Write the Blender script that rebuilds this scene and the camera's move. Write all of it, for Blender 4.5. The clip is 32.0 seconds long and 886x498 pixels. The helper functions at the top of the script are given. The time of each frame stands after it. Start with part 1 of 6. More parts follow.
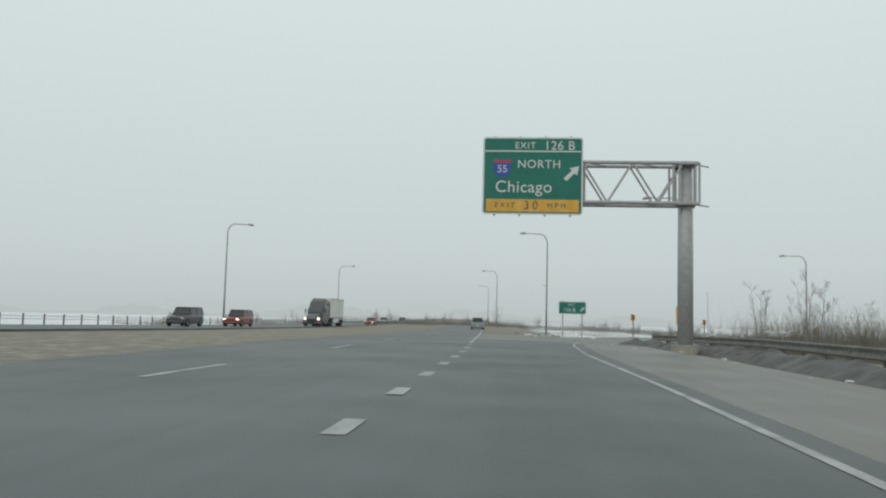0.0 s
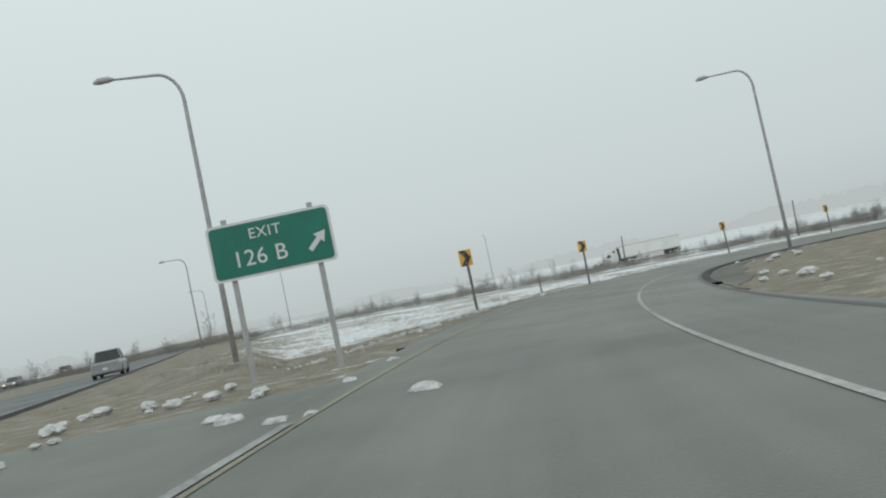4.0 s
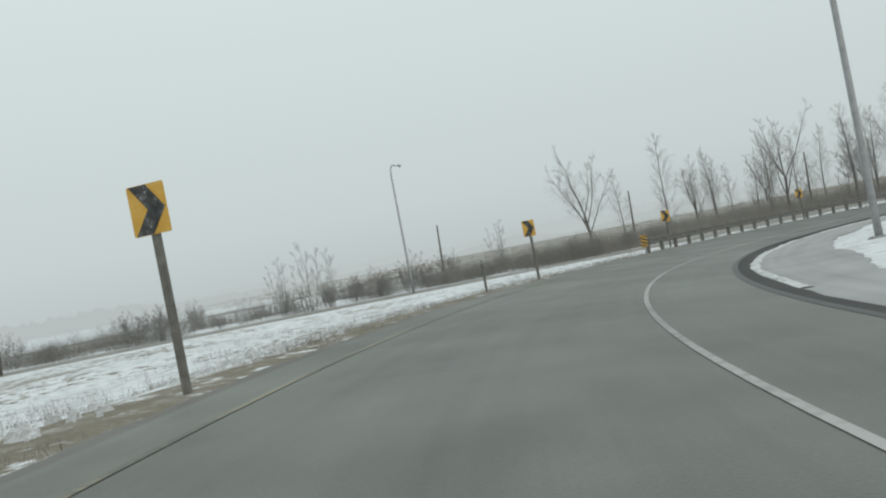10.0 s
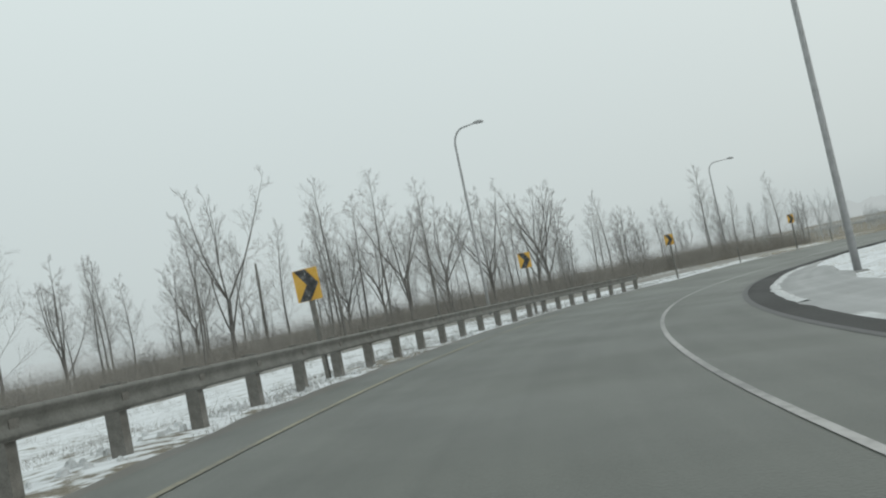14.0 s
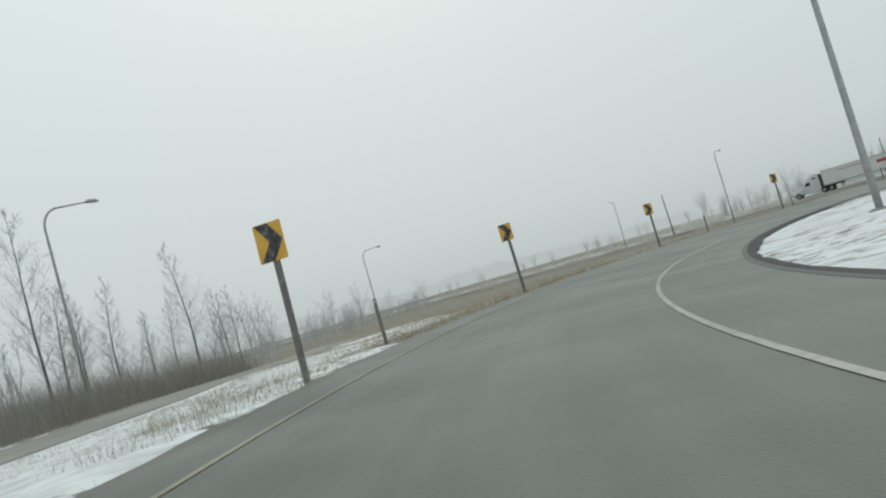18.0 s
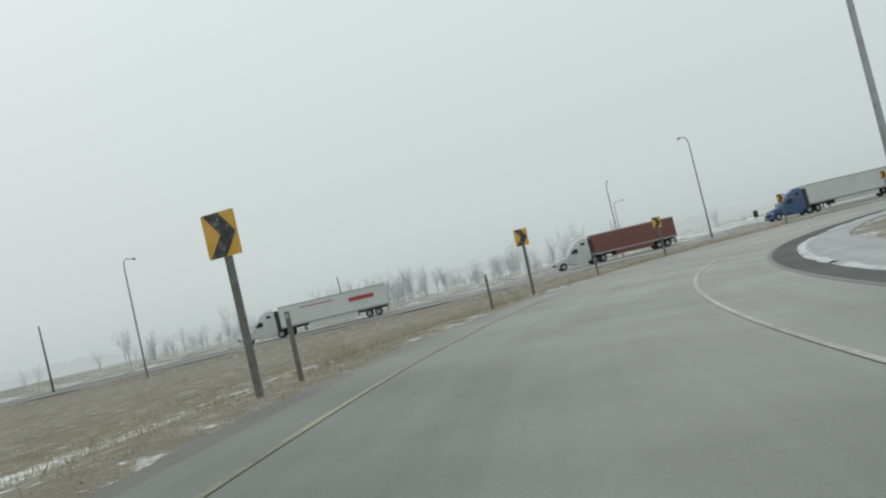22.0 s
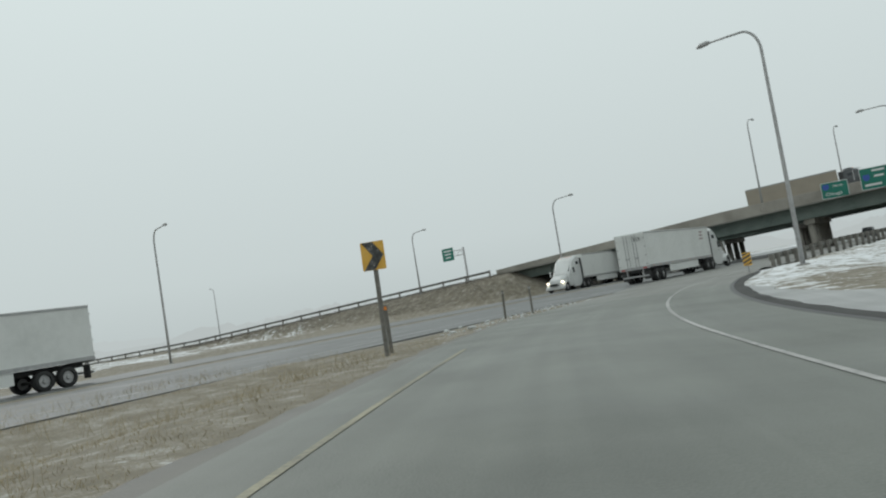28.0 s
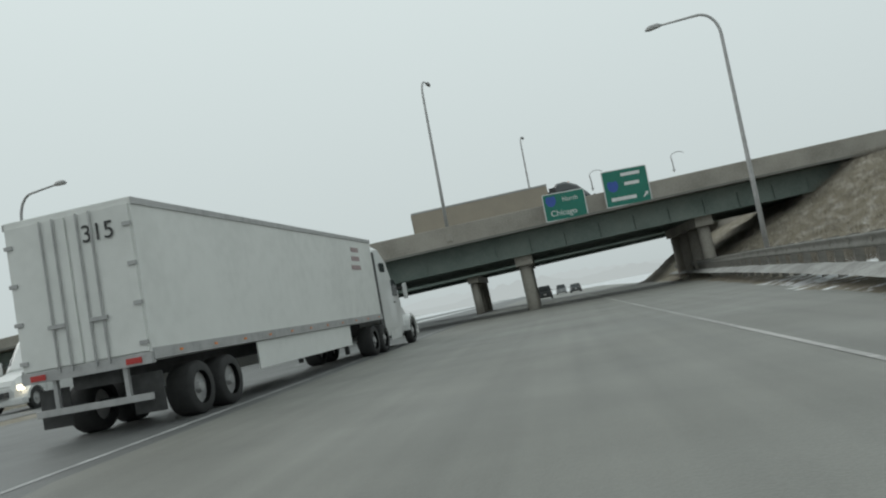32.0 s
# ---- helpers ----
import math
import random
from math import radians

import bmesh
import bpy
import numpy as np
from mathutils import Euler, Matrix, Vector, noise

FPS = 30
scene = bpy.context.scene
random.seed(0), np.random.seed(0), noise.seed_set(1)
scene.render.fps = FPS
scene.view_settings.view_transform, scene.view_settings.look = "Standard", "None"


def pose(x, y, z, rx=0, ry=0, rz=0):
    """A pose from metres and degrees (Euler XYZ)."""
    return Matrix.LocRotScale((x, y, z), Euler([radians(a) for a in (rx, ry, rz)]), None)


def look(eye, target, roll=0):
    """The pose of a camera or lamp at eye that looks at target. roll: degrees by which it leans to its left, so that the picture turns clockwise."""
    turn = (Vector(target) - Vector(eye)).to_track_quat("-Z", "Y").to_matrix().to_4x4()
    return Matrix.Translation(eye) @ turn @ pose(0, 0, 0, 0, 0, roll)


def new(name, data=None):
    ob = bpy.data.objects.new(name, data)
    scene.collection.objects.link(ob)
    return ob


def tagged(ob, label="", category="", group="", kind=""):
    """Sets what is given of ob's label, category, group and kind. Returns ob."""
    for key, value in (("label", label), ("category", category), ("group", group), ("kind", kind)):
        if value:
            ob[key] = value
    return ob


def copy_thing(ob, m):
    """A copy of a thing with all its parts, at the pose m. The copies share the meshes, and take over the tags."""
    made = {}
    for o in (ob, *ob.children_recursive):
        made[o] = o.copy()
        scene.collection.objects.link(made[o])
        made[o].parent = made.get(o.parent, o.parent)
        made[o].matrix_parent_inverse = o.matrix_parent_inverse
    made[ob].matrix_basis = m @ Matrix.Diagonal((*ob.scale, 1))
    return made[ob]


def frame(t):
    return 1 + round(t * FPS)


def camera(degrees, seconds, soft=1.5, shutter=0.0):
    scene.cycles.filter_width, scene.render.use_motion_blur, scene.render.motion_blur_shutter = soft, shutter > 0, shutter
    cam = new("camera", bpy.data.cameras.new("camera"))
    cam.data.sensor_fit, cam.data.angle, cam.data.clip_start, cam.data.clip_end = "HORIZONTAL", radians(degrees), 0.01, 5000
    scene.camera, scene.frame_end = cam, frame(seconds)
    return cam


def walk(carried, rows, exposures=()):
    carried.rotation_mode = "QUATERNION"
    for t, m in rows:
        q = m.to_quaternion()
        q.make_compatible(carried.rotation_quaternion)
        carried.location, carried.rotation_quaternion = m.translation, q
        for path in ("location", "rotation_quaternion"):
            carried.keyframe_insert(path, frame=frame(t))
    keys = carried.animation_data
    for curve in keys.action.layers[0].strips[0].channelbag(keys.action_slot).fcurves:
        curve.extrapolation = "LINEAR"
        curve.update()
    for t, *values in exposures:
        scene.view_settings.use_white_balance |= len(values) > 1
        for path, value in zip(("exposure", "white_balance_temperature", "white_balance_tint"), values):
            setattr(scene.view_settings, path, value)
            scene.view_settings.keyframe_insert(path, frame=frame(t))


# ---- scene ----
cam = camera(58.65, 32.0, soft=2.1)
PATH = [
    (0, (0.000, -0.000, 1.050), (-0.178, 1.985, 1.219), 1.5),
    (0.5, (-0.016, 8.899, 1.039), (-0.192, 10.883, 1.217), -1.0),
    (1, (0.006, 17.584, 1.052), (-0.115, 19.578, 1.152), -4.4),
    (1.5, (0.079, 26.007, 1.044), (0.021, 28.005, 1.099), -7.0),
    (2, (0.452, 34.142, 1.000), (0.423, 36.139, 1.101), -8.5),
    (2.5, (1.205, 42.071, 0.888), (1.230, 44.070, 0.967), -8.0),
    (3, (2.432, 49.750, 0.763), (2.579, 51.744, 0.830), -8.8),
    (3.5, (3.964, 57.399, 0.643), (4.282, 59.372, 0.726), -10.8),
    (4, (5.824, 64.729, 0.516), (6.279, 66.674, 0.604), -12.0),
    (4.5, (8.066, 71.782, 0.388), (8.636, 73.697, 0.471), -12.4),
    (5, (10.705, 78.605, 0.260), (11.377, 80.487, 0.336), -12.3),
    (5.5, (13.715, 85.265, 0.136), (14.484, 87.110, 0.204), -11.9),
    (6, (17.038, 91.849, 0.019), (17.910, 93.648, 0.083), -11.5),
    (6.5, (20.847, 98.335, -0.111), (21.859, 100.060, -0.083), -11.8),
    (7, (24.850, 104.454, -0.258), (26.000, 106.091, -0.258), -12.1),
    (7.5, (29.260, 110.238, -0.438), (30.547, 111.768, -0.469), -11.3),
    (8, (34.270, 115.491, -0.630), (35.684, 116.904, -0.626), -12.0),
    (8.5, (39.581, 120.298, -0.855), (41.114, 121.582, -0.819), -11.4),
    (9, (45.308, 124.465, -1.094), (46.961, 125.589, -1.054), -10.6),
    (9.5, (51.211, 128.007, -1.306), (52.961, 128.976, -1.279), -10.3),
    (10, (57.408, 130.871, -1.479), (59.237, 131.680, -1.463), -10.9),
    (10.5, (63.698, 133.173, -1.666), (65.597, 133.799, -1.612), -10.1),
    (11, (70.281, 134.819, -1.847), (72.232, 135.254, -1.847), -8.8),
    (11.5, (77.126, 135.981, -2.097), (79.102, 136.282, -2.028), -9.0),
    (12, (84.100, 136.567, -2.288), (86.094, 136.683, -2.195), -10.0),
    (12.5, (90.963, 136.453, -2.460), (92.959, 136.397, -2.339), -11.0),
    (13, (97.801, 135.641, -2.596), (99.784, 135.432, -2.439), -11.5),
    (13.5, (104.601, 134.323, -2.736), (106.557, 133.925, -2.608), -11.6),
    (14, (111.283, 132.226, -2.908), (113.192, 131.642, -2.787), -11.7),
    (14.5, (117.855, 129.461, -3.094), (119.722, 128.747, -3.020), -12.0),
    (15, (124.354, 126.224, -3.236), (126.158, 125.362, -3.191), -12.2),
    (15.5, (130.685, 122.477, -3.353), (132.406, 121.458, -3.322), -12.3),
    (16, (136.733, 118.172, -3.462), (138.351, 116.996, -3.432), -12.3),
    (16.5, (142.347, 113.254, -3.579), (143.844, 111.929, -3.543), -12.3),
    (17, (147.329, 107.676, -3.723), (148.696, 106.217, -3.675), -12.1),
    (17.5, (152.219, 101.959, -3.871), (153.401, 100.350, -3.763), -14.9),
    (18, (156.422, 95.708, -4.052), (157.442, 93.991, -3.952), -16.1),
    (18.5, (159.840, 89.157, -4.117), (160.702, 87.355, -4.014), -15.3),
    (19, (162.520, 82.399, -4.117), (163.209, 80.523, -4.026), -14.4),
    (19.5, (164.627, 75.420, -4.091), (165.153, 73.493, -3.992), -14.5),
    (20, (165.940, 68.192, -4.080), (166.300, 66.227, -3.986), -13.8),
    (20.5, (166.519, 61.040, -4.109), (166.715, 59.052, -4.020), -13.6),
    (21, (166.250, 53.905, -4.173), (166.276, 51.907, -4.086), -13.5),
    (21.5, (165.598, 46.490, -4.251), (165.463, 44.496, -4.196), -12.8),
    (22, (164.401, 38.944, -4.342), (164.074, 36.973, -4.253), -13.2),
    (22.5, (162.407, 31.505, -4.427), (161.899, 29.572, -4.355), -13.2),
    (23, (159.774, 24.293, -4.492), (159.116, 22.406, -4.411), -13.1),
    (23.5, (156.502, 17.293, -4.576), (155.679, 15.473, -4.490), -12.9),
    (24, (152.608, 10.527, -4.674), (151.607, 8.799, -4.564), -13.2),
    (24.5, (147.853, 4.200, -4.753), (146.707, 2.564, -4.654), -12.2),
    (25, (143.214, -2.127, -4.826), (141.900, -3.630, -4.707), -11.5),
    (25.5, (137.506, -7.405, -4.894), (136.012, -8.733, -4.847), -8.3),
    (26, (131.817, -12.100, -4.934), (130.213, -13.293, -4.893), -7.2),
    (26.5, (126.051, -16.191, -4.961), (124.381, -17.289, -4.885), -7.4),
    (27, (120.157, -19.698, -4.986), (118.448, -20.729, -4.865), -8.3),
    (27.5, (114.123, -22.699, -5.020), (112.386, -23.680, -4.872), -9.2),
    (28, (107.950, -25.336, -5.076), (106.185, -26.267, -4.947), -9.4),
    (28.5, (101.776, -27.479, -5.181), (99.965, -28.320, -5.063), -9.7),
    (29, (95.961, -29.926, -5.251), (94.099, -30.648, -5.131), -10.0),
    (29.5, (90.151, -31.984, -5.289), (88.280, -32.685, -5.192), -10.9),
    (30, (84.156, -33.479, -5.303), (82.241, -34.038, -5.160), -12.0),
    (30.5, (77.957, -34.703, -5.298), (76.009, -35.130, -5.143), -12.1),
    (31, (71.530, -35.457, -5.276), (69.555, -35.725, -5.103), -11.7),
    (31.5, (64.862, -35.454, -5.234), (62.873, -35.584, -5.081), -10.5),
    (32, (58.127, -35.165, -5.183), (56.133, -35.194, -5.032), -10.4),
]
walk(cam, [(t, look(eye, aim, roll)) for t, eye, aim, roll in PATH])

# ---- light: overcast, snow-laden sky ----
world = bpy.data.worlds.new("overcast_sky")
scene.world = world
world.use_nodes = True
wn, wl = world.node_tree.nodes, world.node_tree.links
wn.clear()
sky = wn.new("ShaderNodeTexSky")
sky.sky_type = "NISHITA"
sky.sun_disc = False
sky.sun_elevation, sky.sun_rotation = radians(38), radians(150)
sky.air_density, sky.dust_density, sky.ozone_density = 1.0, 6.0, 1.0
wmix = wn.new("ShaderNodeMix")
wmix.data_type = "RGBA"
wmix.inputs["Factor"].default_value = 0.97
wramp = wn.new("ShaderNodeValToRGB")
wramp.color_ramp.elements[0].position, wramp.color_ramp.elements[0].color = 0.0, (5.1, 5.72, 5.72, 1)
wramp.color_ramp.elements[1].position, wramp.color_ramp.elements[1].color = 0.42, (6.95, 7.8, 7.75, 1)
low = wramp.color_ramp.elements.new(0.07)
low.color = (5.75, 6.45, 6.45, 1)
wtc, wsep, wbg, wout = (wn.new("ShaderNode" + k) for k in ("TexCoord", "SeparateXYZ", "Background", "OutputWorld"))
wl.new(wtc.outputs["Generated"], wsep.inputs[0])
wl.new(wsep.outputs["Z"], wramp.inputs[0])
wl.new(sky.outputs[0], wmix.inputs["A"])
wl.new(wramp.outputs[0], wmix.inputs["B"])
wl.new(wmix.outputs["Result"], wbg.inputs["Color"])
wbg.inputs["Strength"].default_value = 0.1
wl.new(wbg.outputs[0], wout.inputs[0])
sun_data = bpy.data.lights.new("sun", "SUN")
sun_data.energy, sun_data.angle, sun_data.color = 0.5, radians(40), (1.0, 0.97, 0.93)
sun = new("sun", sun_data)
sun.rotation_euler = (radians(52), 0, radians(-30))
scene.view_settings.exposure = 0.0


# ---- materials ----
def nodes_of(name):
    m = bpy.data.materials.new(name)
    m.use_nodes = True
    return m, m.node_tree.nodes, m.node_tree.links


def surface(name, colours, rough=0.7, metal=0.0, scale=6.0, fine=60.0, bump=0.15, stops=None, spread=0.0, spec=0.5, coat=0.0):
    """A material whose colour wanders between the given ones at two scales, with fine relief."""
    m, n, l = nodes_of(name)
    b = n["Principled BSDF"]
    tc = n.new("ShaderNodeTexCoord")
    big, small = n.new("ShaderNodeTexNoise"), n.new("ShaderNodeTexNoise")
    big.inputs["Scale"].default_value, small.inputs["Scale"].default_value = scale, fine
    big.inputs["Detail"].default_value, small.inputs["Detail"].default_value = 5, 3
    mix = n.new("ShaderNodeMath")
    mix.operation = "MULTIPLY_ADD"
    mix.inputs[1].default_value = 0.35
    l.new(tc.outputs["Object"], big.inputs["Vector"])
    l.new(tc.outputs["Object"], small.inputs["Vector"])
    l.new(small.outputs["Fac"], mix.inputs[0])
    tone = n.new("ShaderNodeMath")
    tone.operation = "MULTIPLY"
    tone.inputs[1].default_value = 0.65
    l.new(big.outputs["Fac"], tone.inputs[0])
    l.new(tone.outputs[0], mix.inputs[2])
    ramp = n.new("ShaderNodeValToRGB")
    el = ramp.color_ramp.elements
    stops = stops or [0.3 + 0.4 * i / max(1, len(colours) - 1) for i in range(len(colours))]
    while len(el) < len(colours):
        el.new(0.5)
    for e, s, c in zip(el, stops, colours):
        e.position, e.color = s, (*c, 1)
    l.new(mix.outputs[0], ramp.inputs[0])
    out = ramp.outputs[0]
    if spread:
        info, hsv, rng = n.new("ShaderNodeObjectInfo"), n.new("ShaderNodeHueSaturation"), n.new("ShaderNodeMapRange")
        rng.inputs["To Min"].default_value, rng.inputs["To Max"].default_value = 1 - spread, 1 + spread
        l.new(info.outputs["Random"], rng.inputs["Value"])
        l.new(rng.outputs[0], hsv.inputs["Value"])
        l.new(out, hsv.inputs["Color"])
        out = hsv.outputs[0]
    l.new(out, b.inputs["Base Color"])
    b.inputs["Roughness"].default_value, b.inputs["Metallic"].default_value = rough, metal
    b.inputs["Specular IOR Level"].default_value, b.inputs["Coat Weight"].default_value = spec, coat
    if bump:
        bp = n.new("ShaderNodeBump")
        bp.inputs["Strength"].default_value, bp.inputs["Distance"].default_value = bump, 0.02
        l.new(small.outputs["Fac"], bp.inputs["Height"])
        l.new(bp.outputs[0], b.inputs["Normal"])
    return m


def grey(v, warm=0.0):
    return (v * (1 + warm), v, v * (1 - warm))


def wet_road(name, dark, light, dries=None, rough=(0.46, 0.56)):
    """Damp pavement: patchy dry and wet areas, tar-like streaks, aggregate."""
    m = surface(name, [dark, tuple((a + b) / 2 for a, b in zip(dark, light)), light], 0.5, 0, 0.5, 45.0, 0.35, [0.2, 0.5, 0.8])
    n, l = m.node_tree.nodes, m.node_tree.links
    tc, wet, rr = n.new("ShaderNodeTexCoord"), n.new("ShaderNodeTexNoise"), n.new("ShaderNodeMapRange")
    wet.inputs["Scale"].default_value, wet.inputs["Detail"].default_value = 0.22, 6
    rr.inputs["From Min"].default_value, rr.inputs["From Max"].default_value = 0.35, 0.65
    rr.inputs["To Min"].default_value, rr.inputs["To Max"].default_value = rough
    l.new(tc.outputs["Object"], wet.inputs["Vector"])
    l.new(wet.outputs["Fac"], rr.inputs["Value"])
    l.new(rr.outputs[0], n["Principled BSDF"].inputs["Roughness"])
    # streaks drawn out along the lane, and worn wheel tracks
    at, mp, st = n.new("ShaderNodeAttribute"), n.new("ShaderNodeMapping"), n.new("ShaderNodeTexNoise")
    at.attribute_name = "lane"
    mp.inputs["Scale"].default_value = (1.5, 0.035, 1)
    st.inputs["Scale"].default_value, st.inputs["Detail"].default_value = 1.6, 5
    l.new(at.outputs["Vector"], mp.inputs["Vector"])
    l.new(mp.outputs[0], st.inputs["Vector"])
    sr = n.new("ShaderNodeMapRange")
    sr.inputs["From Min"].default_value, sr.inputs["From Max"].default_value = 0.3, 0.7
    sr.inputs["To Min"].default_value, sr.inputs["To Max"].default_value = 0.88, 1.1
    l.new(st.outputs["Fac"], sr.inputs["Value"])
    mul = n.new("ShaderNodeMix")
    mul.data_type, mul.blend_type = "RGBA", "MULTIPLY"
    mul.inputs["Factor"].default_value = 1.0
    b = n["Principled BSDF"]
    src = b.inputs["Base Color"].links[0].from_socket
    l.new(src, mul.inputs["A"])
    l.new(sr.outputs[0], mul.inputs["B"])
    l.new(mul.outputs["Result"], b.inputs["Base Color"])
    if dries:
        # the pavement is drier and paler along some stretches
        sp = n.new("ShaderNodeSeparateXYZ")
        l.new(at.outputs["Vector"], sp.inputs[0])
        last = mul.outputs["Result"]
        for u0, u1, k0, k1 in dries:
            dr, m2 = n.new("ShaderNodeMapRange"), n.new("ShaderNodeMix")
            m2.data_type, m2.blend_type = "RGBA", "MULTIPLY"
            m2.inputs["Factor"].default_value = 1.0
            dr.inputs["From Min"].default_value, dr.inputs["From Max"].default_value = u0, u1
            dr.inputs["To Min"].default_value, dr.inputs["To Max"].default_value = k0, k1
            l.new(sp.outputs["Y"], dr.inputs["Value"])
            l.new(last, m2.inputs["A"])
            l.new(dr.outputs[0], m2.inputs["B"])
            last = m2.outputs["Result"]
        l.new(last, b.inputs["Base Color"])
    return m


ASPHALT = wet_road("damp_asphalt", (0.05, 0.056, 0.058), (0.11, 0.118, 0.12))
CONCRETE = wet_road("damp_concrete_pavement", (0.066, 0.07, 0.061), (0.146, 0.152, 0.134), ((175, 220, 1.35, 1.0), (225, 290, 1.0, 1.38)))
CONCRETE_DRY = wet_road("dry_concrete_pavement", (0.125, 0.125, 0.113), (0.235, 0.232, 0.21))
SIDE = wet_road("salt_stained_side_road", (0.17, 0.158, 0.135), (0.3, 0.285, 0.255))
GUTTER = wet_road("wet_broken_asphalt", (0.018, 0.018, 0.018), (0.06, 0.058, 0.055), rough=(0.7, 0.85))
MUD = wet_road("churned_mud_and_slush", (0.075, 0.071, 0.06), (0.19, 0.183, 0.16), rough=(0.65, 0.85))
MOTTLED = surface("slush_streaked_mud", [(0.07, 0.068, 0.062), (0.13, 0.127, 0.118), (0.5, 0.51, 0.51)], 0.75, scale=0.55, fine=6, bump=0.4, stops=[0.42, 0.52, 0.58])
PACKED = wet_road("packed_grey_snow", (0.27, 0.272, 0.268), (0.48, 0.485, 0.485), rough=(0.75, 0.9))
GRIT = wet_road("wet_grit", (0.075, 0.07, 0.06), (0.17, 0.16, 0.138))
ASPHALT_LOW = wet_road("salted_motorway_asphalt", (0.085, 0.088, 0.088), (0.16, 0.164, 0.16))
SHOULDER = wet_road("gritty_shoulder", (0.12, 0.118, 0.108), (0.22, 0.215, 0.195))
TAR = surface("tar_seam", [(0.03, 0.03, 0.03), (0.06, 0.06, 0.06)], 0.5, scale=2)
WHITE_LINE = surface("worn_white_line", [grey(0.16), grey(0.3), grey(0.46)], 0.6, scale=1.2, fine=18, stops=[0.34, 0.45, 0.62])
YELLOW_LINE = surface("worn_yellow_line", [(0.13, 0.127, 0.112), (0.22, 0.206, 0.15), (0.33, 0.3, 0.205)], 0.6, scale=0.3, fine=12, stops=[0.38, 0.48, 0.62])
FADED_WHITE = surface("faded_white_edge_line", [grey(0.16, 0.02), grey(0.28, 0.03), grey(0.43, 0.03)], 0.5, scale=0.16, fine=7, bump=0.05, stops=[0.36, 0.46, 0.58])
GALV = surface("galvanised_steel", [grey(0.3), grey(0.4), grey(0.46)], 0.55, 0.25, scale=4, fine=40, bump=0.05)
RAIL = surface("weathered_guardrail_steel", [(0.1, 0.1, 0.088), (0.165, 0.163, 0.147), (0.23, 0.228, 0.208)], 0.6, 0.2, scale=3, fine=25, bump=0.1)
WOOD = surface("weathered_wood_post", [(0.1, 0.095, 0.083), (0.175, 0.167, 0.15), (0.25, 0.238, 0.217)], 0.85, scale=5, fine=50, bump=0.4)
YELLOW = surface("yellow_sign_sheeting", [(0.6, 0.32, 0.045), (0.74, 0.42, 0.06), (0.74, 0.6, 0.36)], 0.45, scale=3, fine=35, bump=0.02, stops=[0.3, 0.55, 0.75])
BLACK = surface("black_sign_sheeting", [grey(0.02), grey(0.06), grey(0.3)], 0.5, scale=6, fine=45, bump=0.05, stops=[0.35, 0.52, 0.68])
GREEN = surface("green_sign_sheeting", [(0.006, 0.14, 0.1), (0.012, 0.19, 0.14)], 0.45, scale=1.5, fine=15, bump=0.02)
SIGN_WHITE = surface("white_sign_sheeting", [grey(0.62), grey(0.75)], 0.45, scale=3, fine=30, bump=0.02)
SIGN_BLUE = surface("blue_sign_sheeting", [(0.03, 0.08, 0.33), (0.04, 0.1, 0.4)], 0.45, scale=3, bump=0.02)
SIGN_RED = surface("red_sign_sheeting", [(0.4, 0.06, 0.07), (0.5, 0.08, 0.08)], 0.45, scale=3, bump=0.02)
ORANGE = surface("orange_marker", [(0.75, 0.22, 0.04), (0.85, 0.3, 0.06)], 0.5, scale=3, bump=0.02)
BRIDGE_GREEN = surface("faded_green_girder_paint", [(0.10, 0.14, 0.125), (0.16, 0.2, 0.18), (0.2, 0.235, 0.21)], 0.6, scale=0.5, fine=8)
BRIDGE_CONC = surface("stained_bridge_concrete", [(0.2, 0.19, 0.165), (0.32, 0.3, 0.265), (0.4, 0.38, 0.34)], 0.85, scale=0.4, fine=10, bump=0.3)
BARK = surface("grey_winter_bark", [(0.12, 0.114, 0.105), (0.19, 0.182, 0.17), (0.27, 0.26, 0.245)], 0.9, scale=4, fine=30, bump=0.5)
# twig grey is lifted part way from bare wood towards the haze
TWIG = surface("haze_lifted_twigs", [(0.22, 0.21, 0.197), (0.32, 0.308, 0.292)], 0.9, scale=3, fine=20, bump=0)
# haze over the far hedge trees is put into this pale colour
HAZE_BARK = surface("haze_pale_bark", [(0.44, 0.445, 0.445), (0.56, 0.57, 0.575)], 0.9, scale=2, fine=12, bump=0)
HEDGE = surface("grey_hedge_twigs", [(0.15, 0.14, 0.125), (0.22, 0.21, 0.19), (0.3, 0.285, 0.262)], 0.9, scale=0.5, fine=5, bump=0)
BRUSH = surface("dead_brush", [(0.2, 0.182, 0.158), (0.29, 0.272, 0.245), (0.38, 0.362, 0.335)], 0.9, scale=0.8, fine=6, bump=0)
WEEDS = surface("dark_dead_weeds", [(0.1, 0.088, 0.07), (0.17, 0.152, 0.125), (0.25, 0.228, 0.195)], 0.9, scale=0.5, fine=5, bump=0)
DRY_GRASS = surface("dry_grass_blades", [(0.22, 0.18, 0.11), (0.36, 0.3, 0.19), (0.45, 0.38, 0.26)], 0.9, scale=0.6, fine=5, bump=0)
DIRTY_SNOW = surface("ploughed_grey_snow", [(0.36, 0.36, 0.35), (0.58, 0.59, 0.59), (0.74, 0.75, 0.76)], 0.8, scale=3, fine=20, bump=0.5)
SLUSH = surface("dark_muddy_slush", [(0.035, 0.034, 0.031), (0.085, 0.083, 0.077), (0.17, 0.168, 0.16)], 0.7, scale=1.2, fine=14, bump=0.6)
GREY_SNOW = surface("grey_salted_snow", [(0.14, 0.138, 0.13), (0.26, 0.257, 0.245), (0.42, 0.42, 0.41)], 0.75, scale=0.9, fine=9, bump=0.6)
